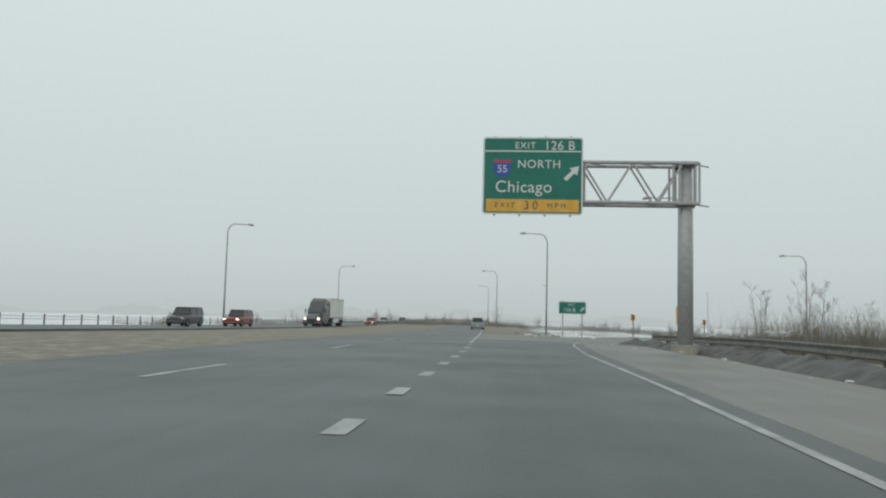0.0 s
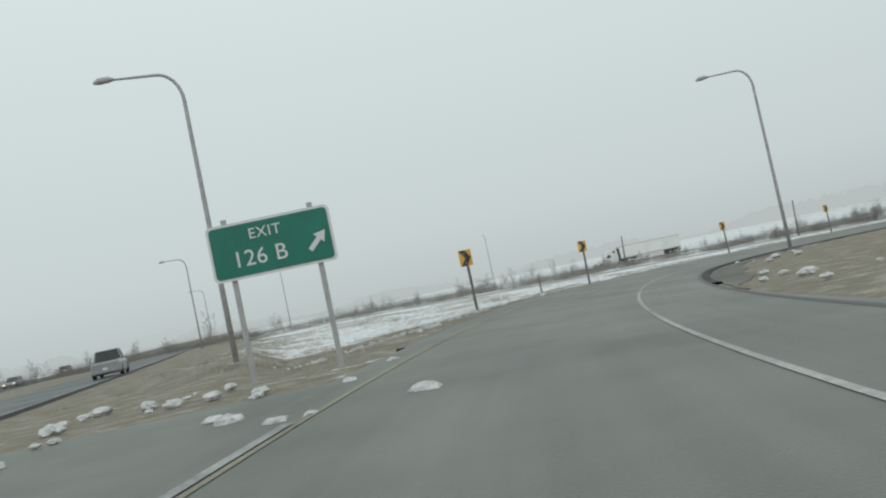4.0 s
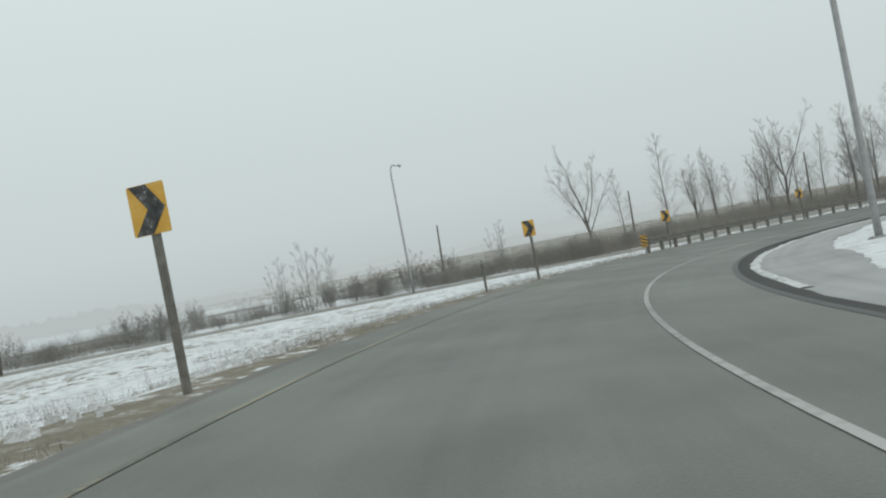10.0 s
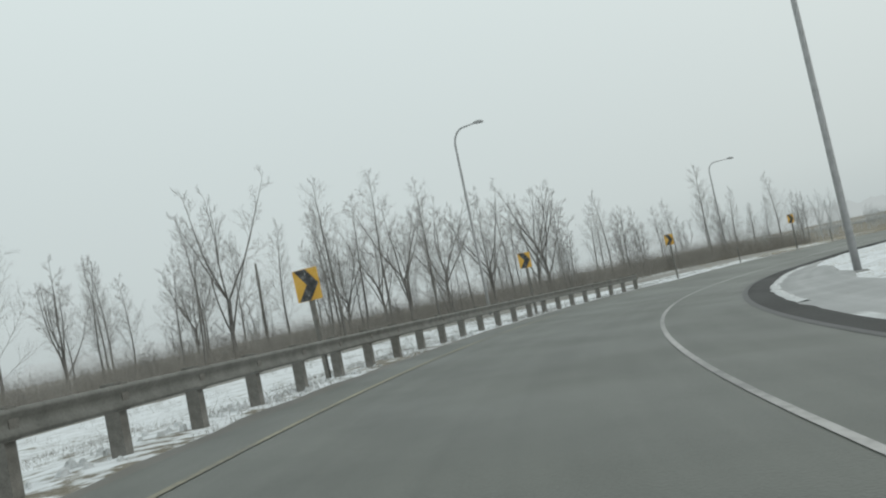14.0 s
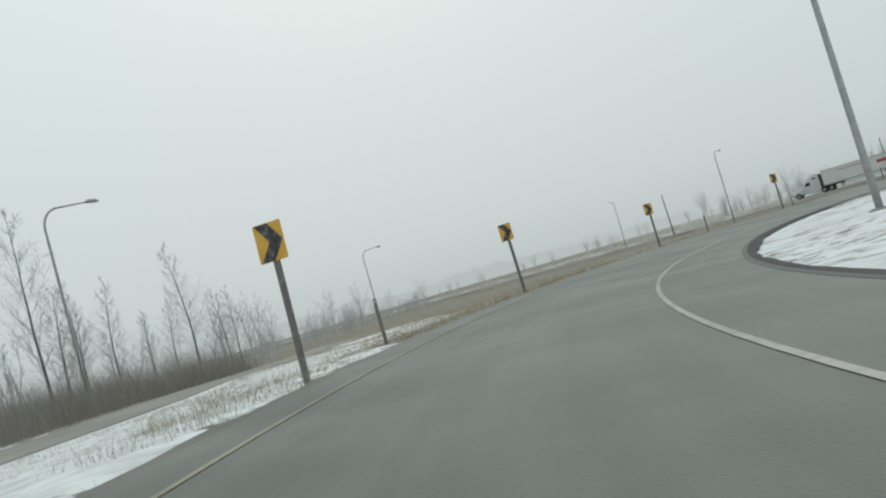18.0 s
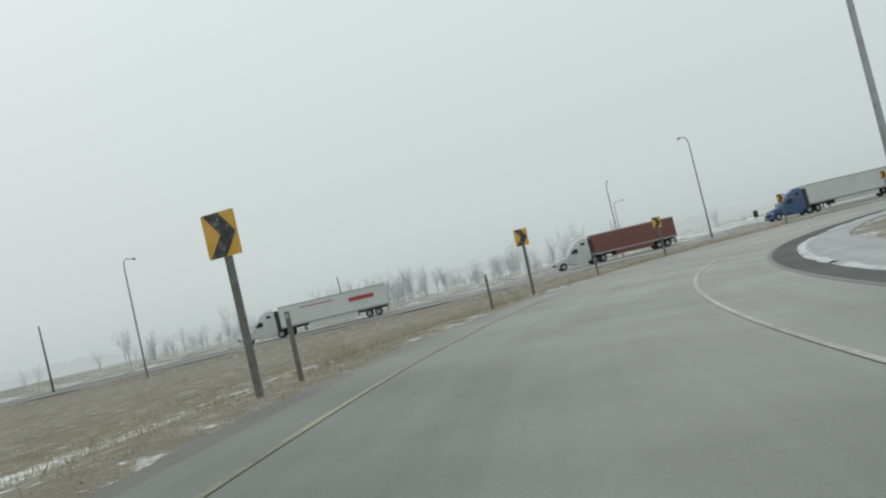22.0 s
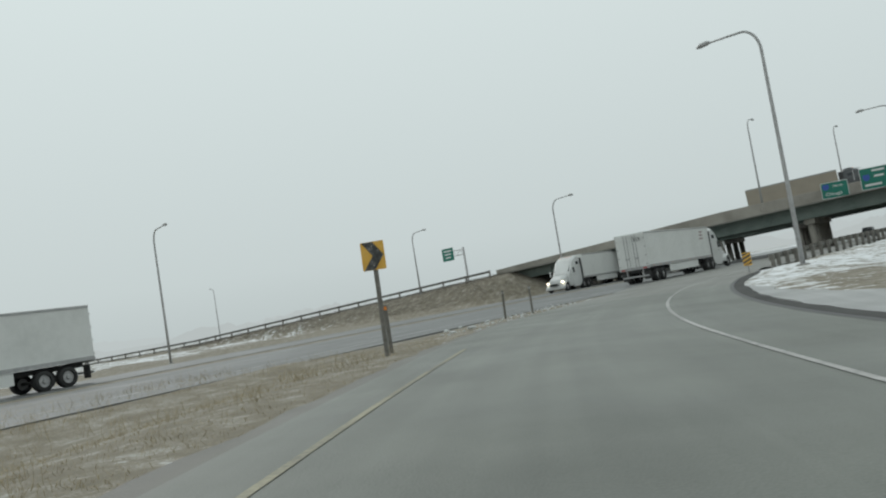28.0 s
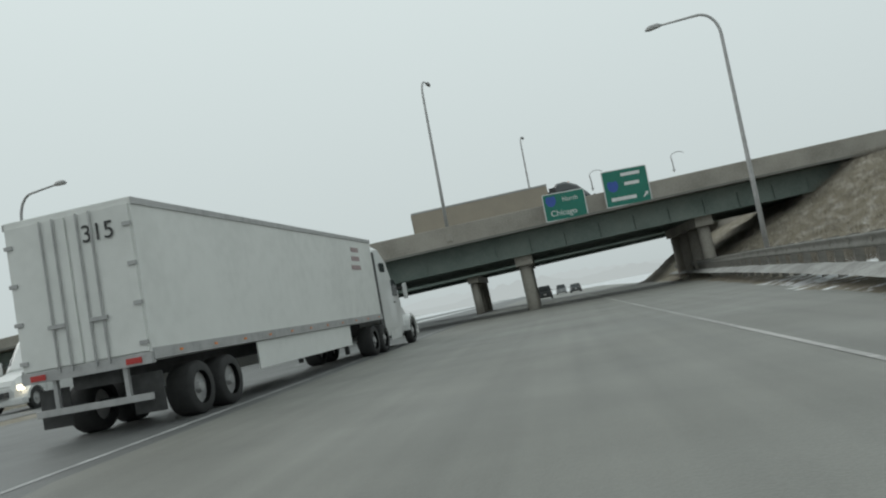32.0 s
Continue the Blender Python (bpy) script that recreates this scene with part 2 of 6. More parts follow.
TYRE = surface("tyre_rubber", [grey(0.02), grey(0.045)], 0.85, scale=6, bump=0.2)
RIM = surface("dull_alloy", [grey(0.35), grey(0.5)], 0.45, 0.5, scale=5, bump=0.05)
GLASS = surface("dark_vehicle_glass", [(0.02, 0.025, 0.028), (0.035, 0.04, 0.045)], 0.12, scale=2, bump=0, spec=0.6)
CHASSIS = surface("road_grimed_chassis", [grey(0.03), grey(0.08)], 0.8, scale=4, bump=0.3)
TRAILER_WHITE = surface("grimy_white_trailer", [(0.6, 0.61, 0.59), (0.69, 0.7, 0.68), (0.73, 0.74, 0.72)], 0.5, scale=0.35, fine=3, bump=0.05)
LAMP_GLOW = bpy.data.materials.new("lit_headlamp")
LAMP_GLOW.use_nodes = True
LAMP_GLOW.node_tree.nodes["Principled BSDF"].inputs["Emission Color"].default_value = (1, 0.86, 0.6, 1)
LAMP_GLOW.node_tree.nodes["Principled BSDF"].inputs["Emission Strength"].default_value = 3.0
TAIL = surface("red_lamp_lens", [(0.4, 0.03, 0.03), (0.5, 0.05, 0.04)], 0.3, scale=4, bump=0)


def paint(name, colour, rough=0.35):
    d = tuple(0.75 * c + 0.03 for c in colour)
    return surface(name, [d, colour], rough, scale=0.8, fine=9, bump=0.02, coat=0.3)


# ---- mesh helpers ----
def part(name, bm, material, parent=None, label="", smooth=False):
    me = bpy.data.meshes.new(name)
    bm.to_mesh(me)
    bm.free()
    if smooth:
        me.shade_smooth()
    me.materials.append(material)
    ob = new(name, me)
    if parent:
        ob.parent = parent
    if label:
        ob["label"] = label
    return ob


def sheet(name, verts, faces, material, parent=None, label="", smooth=False):
    me = bpy.data.meshes.new(name)
    me.from_pydata([tuple(v) for v in verts], [], faces)
    me.update()
    if smooth:
        me.shade_smooth()
    me.materials.append(material)
    ob = new(name, me)
    if parent:
        ob.parent = parent
    if label:
        ob["label"] = label
    return ob


def thing(name, m, label, category, group="", kind=""):
    ob = new(name)
    ob.empty_display_size = 0.1
    ob.matrix_basis = m
    return tagged(ob, label, category, group, kind)


def box(bm, sx, sy, sz, x=0, y=0, z=0, bevel=0.0, m=None):
    """A box by its size and centre, with bevelled edges if wanted."""
    made = bmesh.ops.create_cube(bm, size=1, matrix=(m or Matrix()) @ Matrix.Translation((x, y, z)) @ Matrix.Diagonal((sx, sy, sz, 1)))
    if bevel:
        edges = list({e for v in made["verts"] for e in v.link_edges})
        bmesh.ops.bevel(bm, geom=edges, offset=bevel, segments=2, affect="EDGES", profile=0.6)
    return bm


def tube(bm, path, radii, sides=8, cap=True):
    """A round tube along points, with a radius at each."""
    path = [Vector(p) for p in path]
    if not isinstance(radii, (list, tuple)):
        radii = [radii] * len(path)
    rings, side = [], None
    for i, p in enumerate(path):
        d = (path[min(i + 1, len(path) - 1)] - path[max(i - 1, 0)]).normalized()
        if side is None:
            side = d.orthogonal().normalized()
        side = (side - d * side.dot(d)).normalized()
        other = d.cross(side)
        rings.append([bm.verts.new(p + radii[i] * (math.cos(a) * side + math.sin(a) * other)) for a in (2 * math.pi * k / sides for k in range(sides))])
    for a, b in zip(rings, rings[1:]):
        for k in range(sides):
            bm.faces.new((a[k], a[(k + 1) % sides], b[(k + 1) % sides], b[k]))
    if cap:
        bm.faces.new(rings[0][::-1])
        bm.faces.new(rings[-1])
    return bm


def prism(bm, outline, depth, m=None, bevel=0.0):
    """A flat outline in x and z, given depth along y about 0."""
    m = m or Matrix()
    front = [bm.verts.new(m @ Vector((x, -depth / 2, z))) for x, z in outline]
    back = [bm.verts.new(m @ Vector((x, depth / 2, z))) for x, z in outline]
    faces = [bm.faces.new(front), bm.faces.new(back[::-1])]
    for i in range(len(outline)):
        j = (i + 1) % len(outline)
        faces.append(bm.faces.new((front[i], back[i], back[j], front[j])))
    bmesh.ops.recalc_face_normals(bm, faces=faces)
    if bevel:
        bmesh.ops.bevel(bm, geom=list({e for f in faces for e in f.edges}), offset=bevel, segments=2, affect="EDGES")
    return bm


def loft(bm, sections):
    """Skins closed outlines of equal count, given as lists of points, one after another, with both ends capped."""
    rings = [[bm.verts.new(p) for p in s] for s in sections]
    n = len(rings[0])
    for a, b in zip(rings, rings[1:]):
        for k in range(n):
            bm.faces.new((a[k], a[(k + 1) % n], b[(k + 1) % n], b[k]))
    bm.faces.new(rings[0][::-1])
    bm.faces.new(rings[-1])
    bmesh.ops.recalc_face_normals(bm, faces=bm.faces)
    return bm


def words(name, text, size, material, parent, m, spacing=1.0, label=""):
    """Lettering in the built-in font, as a thin mesh."""
    cu = bpy.data.curves.new(name, "FONT")
    cu.body, cu.size, cu.align_x, cu.align_y, cu.extrude, cu.space_character = text, size, "CENTER", "CENTER", 0.004, spacing
    tmp = bpy.data.objects.new(name, cu)
    me = bpy.data.meshes.new_from_object(tmp)
    bpy.data.objects.remove(tmp)
    bpy.data.curves.remove(cu)
    me.name = name
    me.materials.clear()
    me.materials.append(material)
    ob = new(name, me)
    ob.parent = parent
    ob.matrix_local = m
    if label:
        ob["label"] = label
    return ob


def rounded(w, h, r, n=4):
    pts = []
    for cx, cz, a0 in ((w / 2 - r, h / 2 - r, 0), (-w / 2 + r, h / 2 - r, 90), (-w / 2 + r, -h / 2 + r, 180), (w / 2 - r, -h / 2 + r, 270)):
        for k in range(n + 1):
            a = radians(a0 + 90 * k / n)
            pts.append((cx + r * math.cos(a), cz + r * math.sin(a)))
    return pts


# ---- plan: the ramp's centre line, from its headings along its length ----
S_KNOT = [0, 30, 60, 85, 110, 140, 170, 200, 230, 260, 290, 320, 350, 380, 405, 430, 450, 468, 520, 800]
H_KNOT = [-1.0, 2.12, 13.96, 24.68, 34.99, 58.09, 81.25, 104.47, 124.71, 144.04, 168.71, 189.65, 208.61, 227.91, 245.23, 250.77, 264.59, 277.0, 277.0, 276.0]
ZS_KNOT = [0, 30, 60, 100, 150, 200, 260, 320, 380, 430, 468, 800]
Z_KNOT = [0.02, -0.04, -0.5, -1.17, -2.53, -3.83, -5.0, -5.38, -6.0, -6.3, -6.3, -6.3]
CS = np.arange(0.0, 720.0, 1.0)
CH = np.radians(np.interp(CS, S_KNOT, H_KNOT))
CX = np.concatenate([[0.0], np.cumsum(np.sin(CH))[:-1]])
CY = np.concatenate([[0.0], np.cumsum(np.cos(CH))[:-1]])
CZ = np.interp(CS, ZS_KNOT, Z_KNOT)
BANK = -0.05


def on(s, lat=0.0, up=0.0):
    """A place on the ramp: metres along it, metres to the right of its line, metres above its surface."""
    h = np.interp(s, CS, CH)
    x, y, z = (np.interp(s, CS, c) for c in (CX, CY, CZ))
    return Vector((x + lat * math.cos(h), y - lat * math.sin(h), z + lat * BANK * min(1, max(0, (s - 60) / 40)) * max(0, min(1, (455 - s) / 40)) + up))


def turn_at(s):
    """The turn about z of a thing that faces back along the ramp at s."""
    return -math.degrees(float(np.interp(s, CS, CH)))


# The road under the bridge (low road): a straight line; and the road that the ramp leaves (high road).
B_HEAD, B_Z = radians(276), -6.3
B_DIR = Vector((math.sin(B_HEAD), math.cos(B_HEAD), 0))
B_RIGHT = Vector((math.cos(B_HEAD), -math.sin(B_HEAD), 0))
B_ORG = Vector((55.0, -41.2, B_Z))


def low(along, lat=0.0, up=0.0):
    return B_ORG + B_DIR * along + B_RIGHT * lat + Vector((0, 0, up))


HY_KNOT = [-400, -160, -130, -60, -20, -5, 10, 30, 60, 100, 160, 400]
HZ_KNOT = [-6.1, -6.1, -5.6, -2.15, -0.42, 0.05, 0.05, -0.03, -0.42, -0.8, -1.1, -1.1]


def high_x(y):
    """How far the high road has swung to the left at y."""
    return -0.028 * max(0.0, y - 25) - 0.00003 * max(0.0, y - 25) ** 2


def high_z(y):
    return float(np.interp(y, HY_KNOT, HZ_KNOT))


def high(y, lat, up=0.0):
    return Vector((high_x(y) + lat, y, high_z(y) + up))


# ---- the side road outside the loop: its distance from the ramp's line ----
SIDE_S = [100, 140, 163, 185, 205, 225, 250, 275, 290, 305, 320, 340, 365]
SIDE_LAT = [-110, -76, -58, -50, -38, -29, -22, -17, -18, -25, -38, -62, -95]


def side_lat(s):
    return np.interp(s, SIDE_S, SIDE_LAT)


# ---- ground ----
def axis(lo, hi, fine, far):
    mid = list(np.arange(lo, hi + 0.01, fine))
    out, step = [], fine
    at = hi
    while at < far:
        step *= 1.28
        at += step
        out.append(at)
    before, step, at = [], fine, lo
    while at > -far:
        step *= 1.28
        at -= step
        before.append(at)
    return np.array(before[::-1] + mid + out)


def ground_of(x, y):
    """Height and snow cover of the ground at arrays of places."""
    pick = slice(0, 660, 5)
    rx, ry, rz, rh = CX[pick], CY[pick], CZ[pick], CH[pick]
    d2 = (x[:, None] - rx) ** 2 + (y[:, None] - ry) ** 2
    i = d2.argmin(1)
    bx, by = B_ORG.x, B_ORG.y
    along = np.arange(-400, 500, 20.0)
    b2 = (x[:, None] - bx - B_DIR.x * along) ** 2 + (y[:, None] - by - B_DIR.y * along) ** 2
    w = 1 / (d2 + 9) ** 2
    wb = 1 / (b2 + 60) ** 2
    hx = np.arange(60, 420, 20.0)
    h2 = (x[:, None] + 5) ** 2 + (y[:, None] - hx) ** 2
    wh = 1 / (h2 + 60) ** 2
    base = ((w * rz).sum(1) + (wb * B_Z).sum(1) + (wh * -1.1).sum(1)) / (w.sum(1) + wb.sum(1) + wh.sum(1))
    h = rh[i]
    ox, oy = x - rx[i], y - ry[i]
    lat = np.cos(h) * ox - np.sin(h) * oy
    s = CS[pick][i] + np.sin(h) * ox + np.cos(h) * oy
    zr = np.interp(s, CS, CZ)
    bank = lat * BANK * np.clip((s - 60) / 40, 0, 1) * np.clip((455 - s) / 40, 0, 1)
    out = np.abs(lat)
    z = base - 0.12 - np.where(lat < 0, np.clip((out - 6) * 0.05, 0, 0.45) * (1 - np.clip((s - 232) / 20, 0, 1) * np.clip((315 - s) / 20, 0, 1) * 1.2), np.clip((out - 6) * 0.03, -1, 0.3))
    near = np.clip((9 - out) / 4, 0, 1) * (np.sqrt(d2.min(1)) < out + 4)
    z = z * (1 - near) + near * (zr + np.clip(bank, -0.3, 0.3) - np.where(s > 434, 0.025, 0.09))
    v = (x - bx) * B_RIGHT.x + (y - by) * B_RIGHT.y
    lane = np.clip((17.5 - np.abs(v + 11)) / 3, 0, 1) * (x < 480) * (1 - near)
    z = z * (1 - lane) + lane * (B_Z - 0.02)
    hxv = -0.028 * np.maximum(0, y - 25) - 0.00003 * np.maximum(0, y - 25) ** 2
    hz = np.interp(y, HY_KNOT, HZ_KNOT)
    beyond = np.maximum(0, np.maximum(-37.5 - (x - hxv), (x - hxv) - 7.0))
    bankz = hz - 0.13 - beyond / 2.3 - np.maximum(0, np.minimum(v + 33, 28 - v)) / 1.75
    z = np.where((out < 5.8) & (s > 22) & (s < 655), z, np.maximum(z, bankz))
    rough = np.array([noise.noise((a * 0.12, b * 0.12, 3.1)) for a, b in zip(x, y)])
    free = np.clip((np.minimum(out, np.abs(v + 10)) - 6) / 8, 0, 1) * np.clip((np.maximum(-37.5 - (x - hxv), (x - hxv) - 7.0)) / 6, 0, 1)
    free = free * np.clip((np.abs(lat - side_lat(s)) - 5) / 4, 0, 1)
    z = z + free * rough * 0.35
    z = z + (0.2 + 0.35 * np.clip((s - 463) / 37, 0, 1)) * np.clip((s - 456) / 6, 0, 1) * np.clip((lat - np.interp(s, [456, 477, 519, 545], [4.4, 4.9, 8.8, 9.8])) / 2, 0, 1) * np.clip((17 - lat) / 3, 0, 1) * (s < 560)
    z = np.where((np.abs(v + 11) < 14.2) & (x < 480) & ((x > 6) | (x < -40)) , np.minimum(z, B_Z - 0.02), z)
    # snow cover
    snow = np.full(len(x), 0.56)
    snow = np.where((lat < -4.2) & (s > 75) & (s < 275), np.where(out < 6.1, np.where((s > 200) & (s < 262) & (out > 4.7), 0.56, 0.36), np.where(out < 26, 0.64, 0.56)), snow)
    snow = np.where((lat < -4.2) & (s >= 275) & (s < 400), np.where(out < 6.4, 0.36, np.where(out < 12.5, 0.565, 0.37)), snow)
    snow = np.where((lat < -4.2) & (s >= 235) & (s < 285) & (out > 5.2) & (out < 13), 0.92, snow)
    snow = np.where((lat > 3.5) & (s > 160) & (s < 350), np.where(out < 16, 0.66, 0.5), snow)
    snow = np.where((lat > 3.5) & (s > 0) & (s <= 160), np.where((out < 8) & (s > 130), 0.5, 0.34), snow)
    snow = np.where((lat > 3.5) & (s > 350) & (s < 450), np.where(out < 7.5, 0.55, 0.42), snow)
    snow = np.where((lat < -3) & (s >= 380) & (out < 45), 0.36, snow)
    snow = np.where((lat < -4.2) & (s > 60) & (s < 114) & (out < 15), 0.4, snow)
    snow = np.where((np.abs(lat - side_lat(s)) < 9) & (lat < -9) & (s > 100) & (s < 292), 0.7, snow)
    snow = np.where((lat < side_lat(s) - 5) & (s > 226) & (s < 300), 0.5, snow)
    # far field: cover raised, its whiteness also stands in for the mist
    snow = np.where((lat < side_lat(s) - 24) & (s > 96) & (s < 226), 0.72, snow)
    snow = np.where((v < -24.5) & (v > -60) & (x > -60) & (x < 85), 0.36, snow)
    snow = np.where((s >= 275) & (s < 318) & (out > 8.5) & (lat > side_lat(s) + 3.5) & (lat < 0), 0.8, snow)
    snow = np.where((v < -24.5) & (v > -150) & (x >= 85), 0.5, snow)
    snow = np.where((x - hxv >= 6) & (x < 30) & (y < -8) & (y > -70), 0.36, snow)
    snow = np.where((x - hxv < -39) & (y > -60), 0.8, snow)
    snow = np.where((x - hxv > -37) & (x - hxv < 6.5) & (y > -200), 0.33, snow)
    return z, snow, lat, s


gx, gy = axis(-62, 232, 1.75, 3600), axis(-150, 215, 1.75, 3600)
mx, my = np.meshgrid(gx, gy)
gz, gsnow, glat, gs = ground_of(mx.ravel(), my.ravel())
nx, ny = len(gx), len(gy)
cov = gsnow.reshape(ny, nx)
wide = cov.copy()
for _ in range(14):
    pad = np.pad(wide, 1, mode="edge")
    wide = (pad[:-2, 1:-1] + pad[2:, 1:-1] + pad[1:-1, :-2] + pad[1:-1, 2:] + pad[1:-1, 1:-1]) / 5
off_road = np.clip((np.abs(glat.reshape(ny, nx)) - 9) / 9, 0, 1)
cov = cov * (1 - off_road) + wide * off_road
for _ in range(1):
    pad = np.pad(cov, 1, mode="edge")
    cov = (pad[:-2, 1:-1] + pad[2:, 1:-1] + pad[1:-1, :-2] + pad[1:-1, 2:] + 2 * pad[1:-1, 1:-1]) / 6
gsnow = cov.ravel()
quads = [(j * nx + i, j * nx + i + 1, (j + 1) * nx + i + 1, (j + 1) * nx + i) for j in range(ny - 1) for i in range(nx - 1)]

GROUND, gn, gl = nodes_of("winter_grass_and_snow")
gb = gn["Principled BSDF"]
gtc, gatt = gn.new("ShaderNodeTexCoord"), gn.new("ShaderNodeAttribute")
gatt.attribute_name = "snow"
gnoise = [gn.new("ShaderNodeTexNoise") for _ in range(5)]
for k, (sc, det) in enumerate(((0.16, 8), (1.5, 6), (9, 4), (40, 3), (2.4, 6))):
    gnoise[k].inputs["Scale"].default_value, gnoise[k].inputs["Detail"].default_value = sc, det
    gl.new(gtc.outputs["Object"], gnoise[k].inputs["Vector"])


def gmath(op, a, b):
    q = gn.new("ShaderNodeMath")
    q.operation = op
    for k, v in enumerate((a, b)):
        if isinstance(v, float):
            q.inputs[k].default_value = v
        else:
            gl.new(v, q.inputs[k])
    return q.outputs[0]


cover = gmath("ADD", gmath("ADD", gmath("MULTIPLY", gnoise[0].outputs["Fac"], 0.55), gmath("MULTIPLY", gnoise[1].outputs["Fac"], 0.35)), gmath("MULTIPLY", gnoise[2].outputs["Fac"], 0.22))
cover = gmath("ADD", cover, gmath("MULTIPLY", gmath("SUBTRACT", gnoise[4].outputs["Fac"], 0.5), 0.6))
cover = gmath("ADD", cover, gmath("MULTIPLY", gmath("SUBTRACT", gatt.outputs["Fac"], 0.5), 1.25))
gramp = gn.new("ShaderNodeValToRGB")
gramp.color_ramp.elements[0].position, gramp.color_ramp.elements[1].position = 0.57, 0.66
gl.new(cover, gramp.inputs[0])
gearth = gn.new("ShaderNodeValToRGB")
for e, p, c in zip((gearth.color_ramp.elements[0], gearth.color_ramp.elements[1], gearth.color_ramp.elements.new(0.5)), (0.3, 0.72, 0.5),
                   ((0.145, 0.127, 0.095, 1), (0.27, 0.236, 0.176, 1), (0.2, 0.174, 0.128, 1))):
    e.position, e.color = p, c
gl.new(gmath("ADD", gmath("ADD", gmath("MULTIPLY", gnoise[1].outputs["Fac"], 0.4), gmath("MULTIPLY", gnoise[2].outputs["Fac"], 0.22)), gmath("MULTIPLY", gnoise[3].outputs["Fac"], 0.38)), gearth.inputs[0])
gsn = gn.new("ShaderNodeValToRGB")
gsn.color_ramp.elements[0].position, gsn.color_ramp.elements[0].color = 0.3, (0.55, 0.56, 0.56, 1)
gsn.color_ramp.elements[1].position, gsn.color_ramp.elements[1].color = 0.6, (0.78, 0.8, 0.82, 1)
gl.new(gnoise[1].outputs["Fac"], gsn.inputs[0])
gmix = gn.new("ShaderNodeMix")
gmix.data_type = "RGBA"
gl.new(gramp.outputs[0], gmix.inputs["Factor"])
gl.new(gearth.outputs[0], gmix.inputs["A"])
gl.new(gsn.outputs[0], gmix.inputs["B"])
gl.new(gmix.outputs["Result"], gb.inputs["Base Color"])
gb.inputs["Roughness"].default_value = 0.9
gbump = gn.new("ShaderNodeBump")
gbump.inputs["Strength"].default_value, gbump.inputs["Distance"].default_value = 0.35, 0.03
gl.new(gmath("ADD", gnoise[2].outputs["Fac"], gmath("MULTIPLY", gnoise[3].outputs["Fac"], 0.4)), gbump.inputs["Height"])
gl.new(gbump.outputs[0], gb.inputs["Normal"])

ground = sheet("ground", np.stack([mx.ravel(), my.ravel(), gz], 1), quads, GROUND, smooth=True)
ground.data.attributes.new("snow", "FLOAT", "POINT").data.foreach_set("value", gsnow.astype(np.float32))
tagged(ground, "brown winter grass with patches of old snow", "ground", kind="structure")


def soil(x, y):
    return float(ground_of(np.array([float(x)]), np.array([float(y)]))[0][0])


# ---- pavements ----
def ribbon(name, place, stations, edges, material, label, kind="structure", category="road", thick=0.14, parent=None):
    """A strip of pavement: place(u, lat, up) gives its points; edges gives its left and right lat at u."""
    verts, faces, lane = [], [], []
    for u in stations:
        a, b = edges(u) if callable(edges) else edges
        verts += [place(u, a, -thick), place(u, a, 0), place(u, (2 * a + b) / 3, 0), place(u, (a + 2 * b) / 3, 0), place(u, b, 0), place(u, b, -thick)]
        for c in (a, a, (2 * a + b) / 3, (a + 2 * b) / 3, b, b):
            lane += [c, u, 0.0]
    for k in range(len(stations) - 1):
        for j in range(5):
            p = 6 * k + j
            faces.append((p, p + 1, p + 7, p + 6))
    ob = sheet(name, verts, faces, material, parent)
    ob.data.attributes.new("lane", "FLOAT_VECTOR", "POINT").data.foreach_set("vector", lane)
    return tagged(ob, label, category, kind=kind) if kind else ob


def line(name, place, stations, lat, width, material, label, up=0.006, parent=None):
    verts, faces = [], []
    for u in stations:
        c = lat(u) if callable(lat) else lat
        verts += [place(u, c - width / 2, up), place(u, c + width / 2, up)]
    for k in range(len(stations) - 1):
        faces.append((2 * k, 2 * k + 1, 2 * k + 3, 2 * k + 2))
    ob = sheet(name, verts, faces, material, parent)
    return ob if parent else tagged(ob, label, "road marking", kind="structure")


def span(a, b, step):
    n = max(2, int(round((b - a) / step)) + 1)
    return [a + (b - a) * k / (n - 1) for k in range(n)]


# high road: two carriageways with a grass median
road_high = ribbon("road_high", high, [*span(-420, 24, 6), *span(26, 520, 6)], lambda y: (-9.0, 2.75 if y < 25 else -1.46), ASPHALT, "damp dark asphalt motorway carriageway")
road_high_far = ribbon("road_high_far", high, span(-420, 520, 6), (-34.2, -23.5), ASPHALT, "damp asphalt carriageway beyond the grass median")
ribbon("road_high_shoulder", high, span(-400, 26, 6), (2.75, 6.1), SHOULDER, "gritty pale shoulder with road salt")


def fan(lat_high, lat_ramp):
    """A surface that runs from a line on the high road to a line on the ramp."""
    def place(s, f, up=0.0):
        q = on(s, lat_ramp)
        return high(q.y, lat_high).lerp(q, f) + Vector((0, 0, up))
    return place


ribbon("gore", fan(-1.47, -2.6), span(45, 79, 2), (0.0, 1.0), CONCRETE, "pale concrete gore between motorway and ramp")
# ramp
ribbon("exit_lane", fan(-1.47, 2.68), span(23.6, 47, 2), (0.0, 1.0), ASPHALT, "dark asphalt lane leading to the ramp").location.z = 0.005
ribbon("exit_shoulder", on, span(24, 43.02, 2), (2.62, 5.6), SHOULDER, "gritty pale shoulder at the exit").location.z = 0.012
ribbon("exit_shoulder_taper", on, span(43.02, 84, 2), lambda s: (4.36, 5.6 - 1.15 * (s - 43) / 41), SHOULDER, "gritty shoulder narrowing along the ramp").location.z = 0.012
ramp = ribbon("ramp", on, span(43, 470, 1.5), (-3.5, 4.35), CONCRETE, "damp grey concrete loop ramp")
ramp.location.z = 0.012


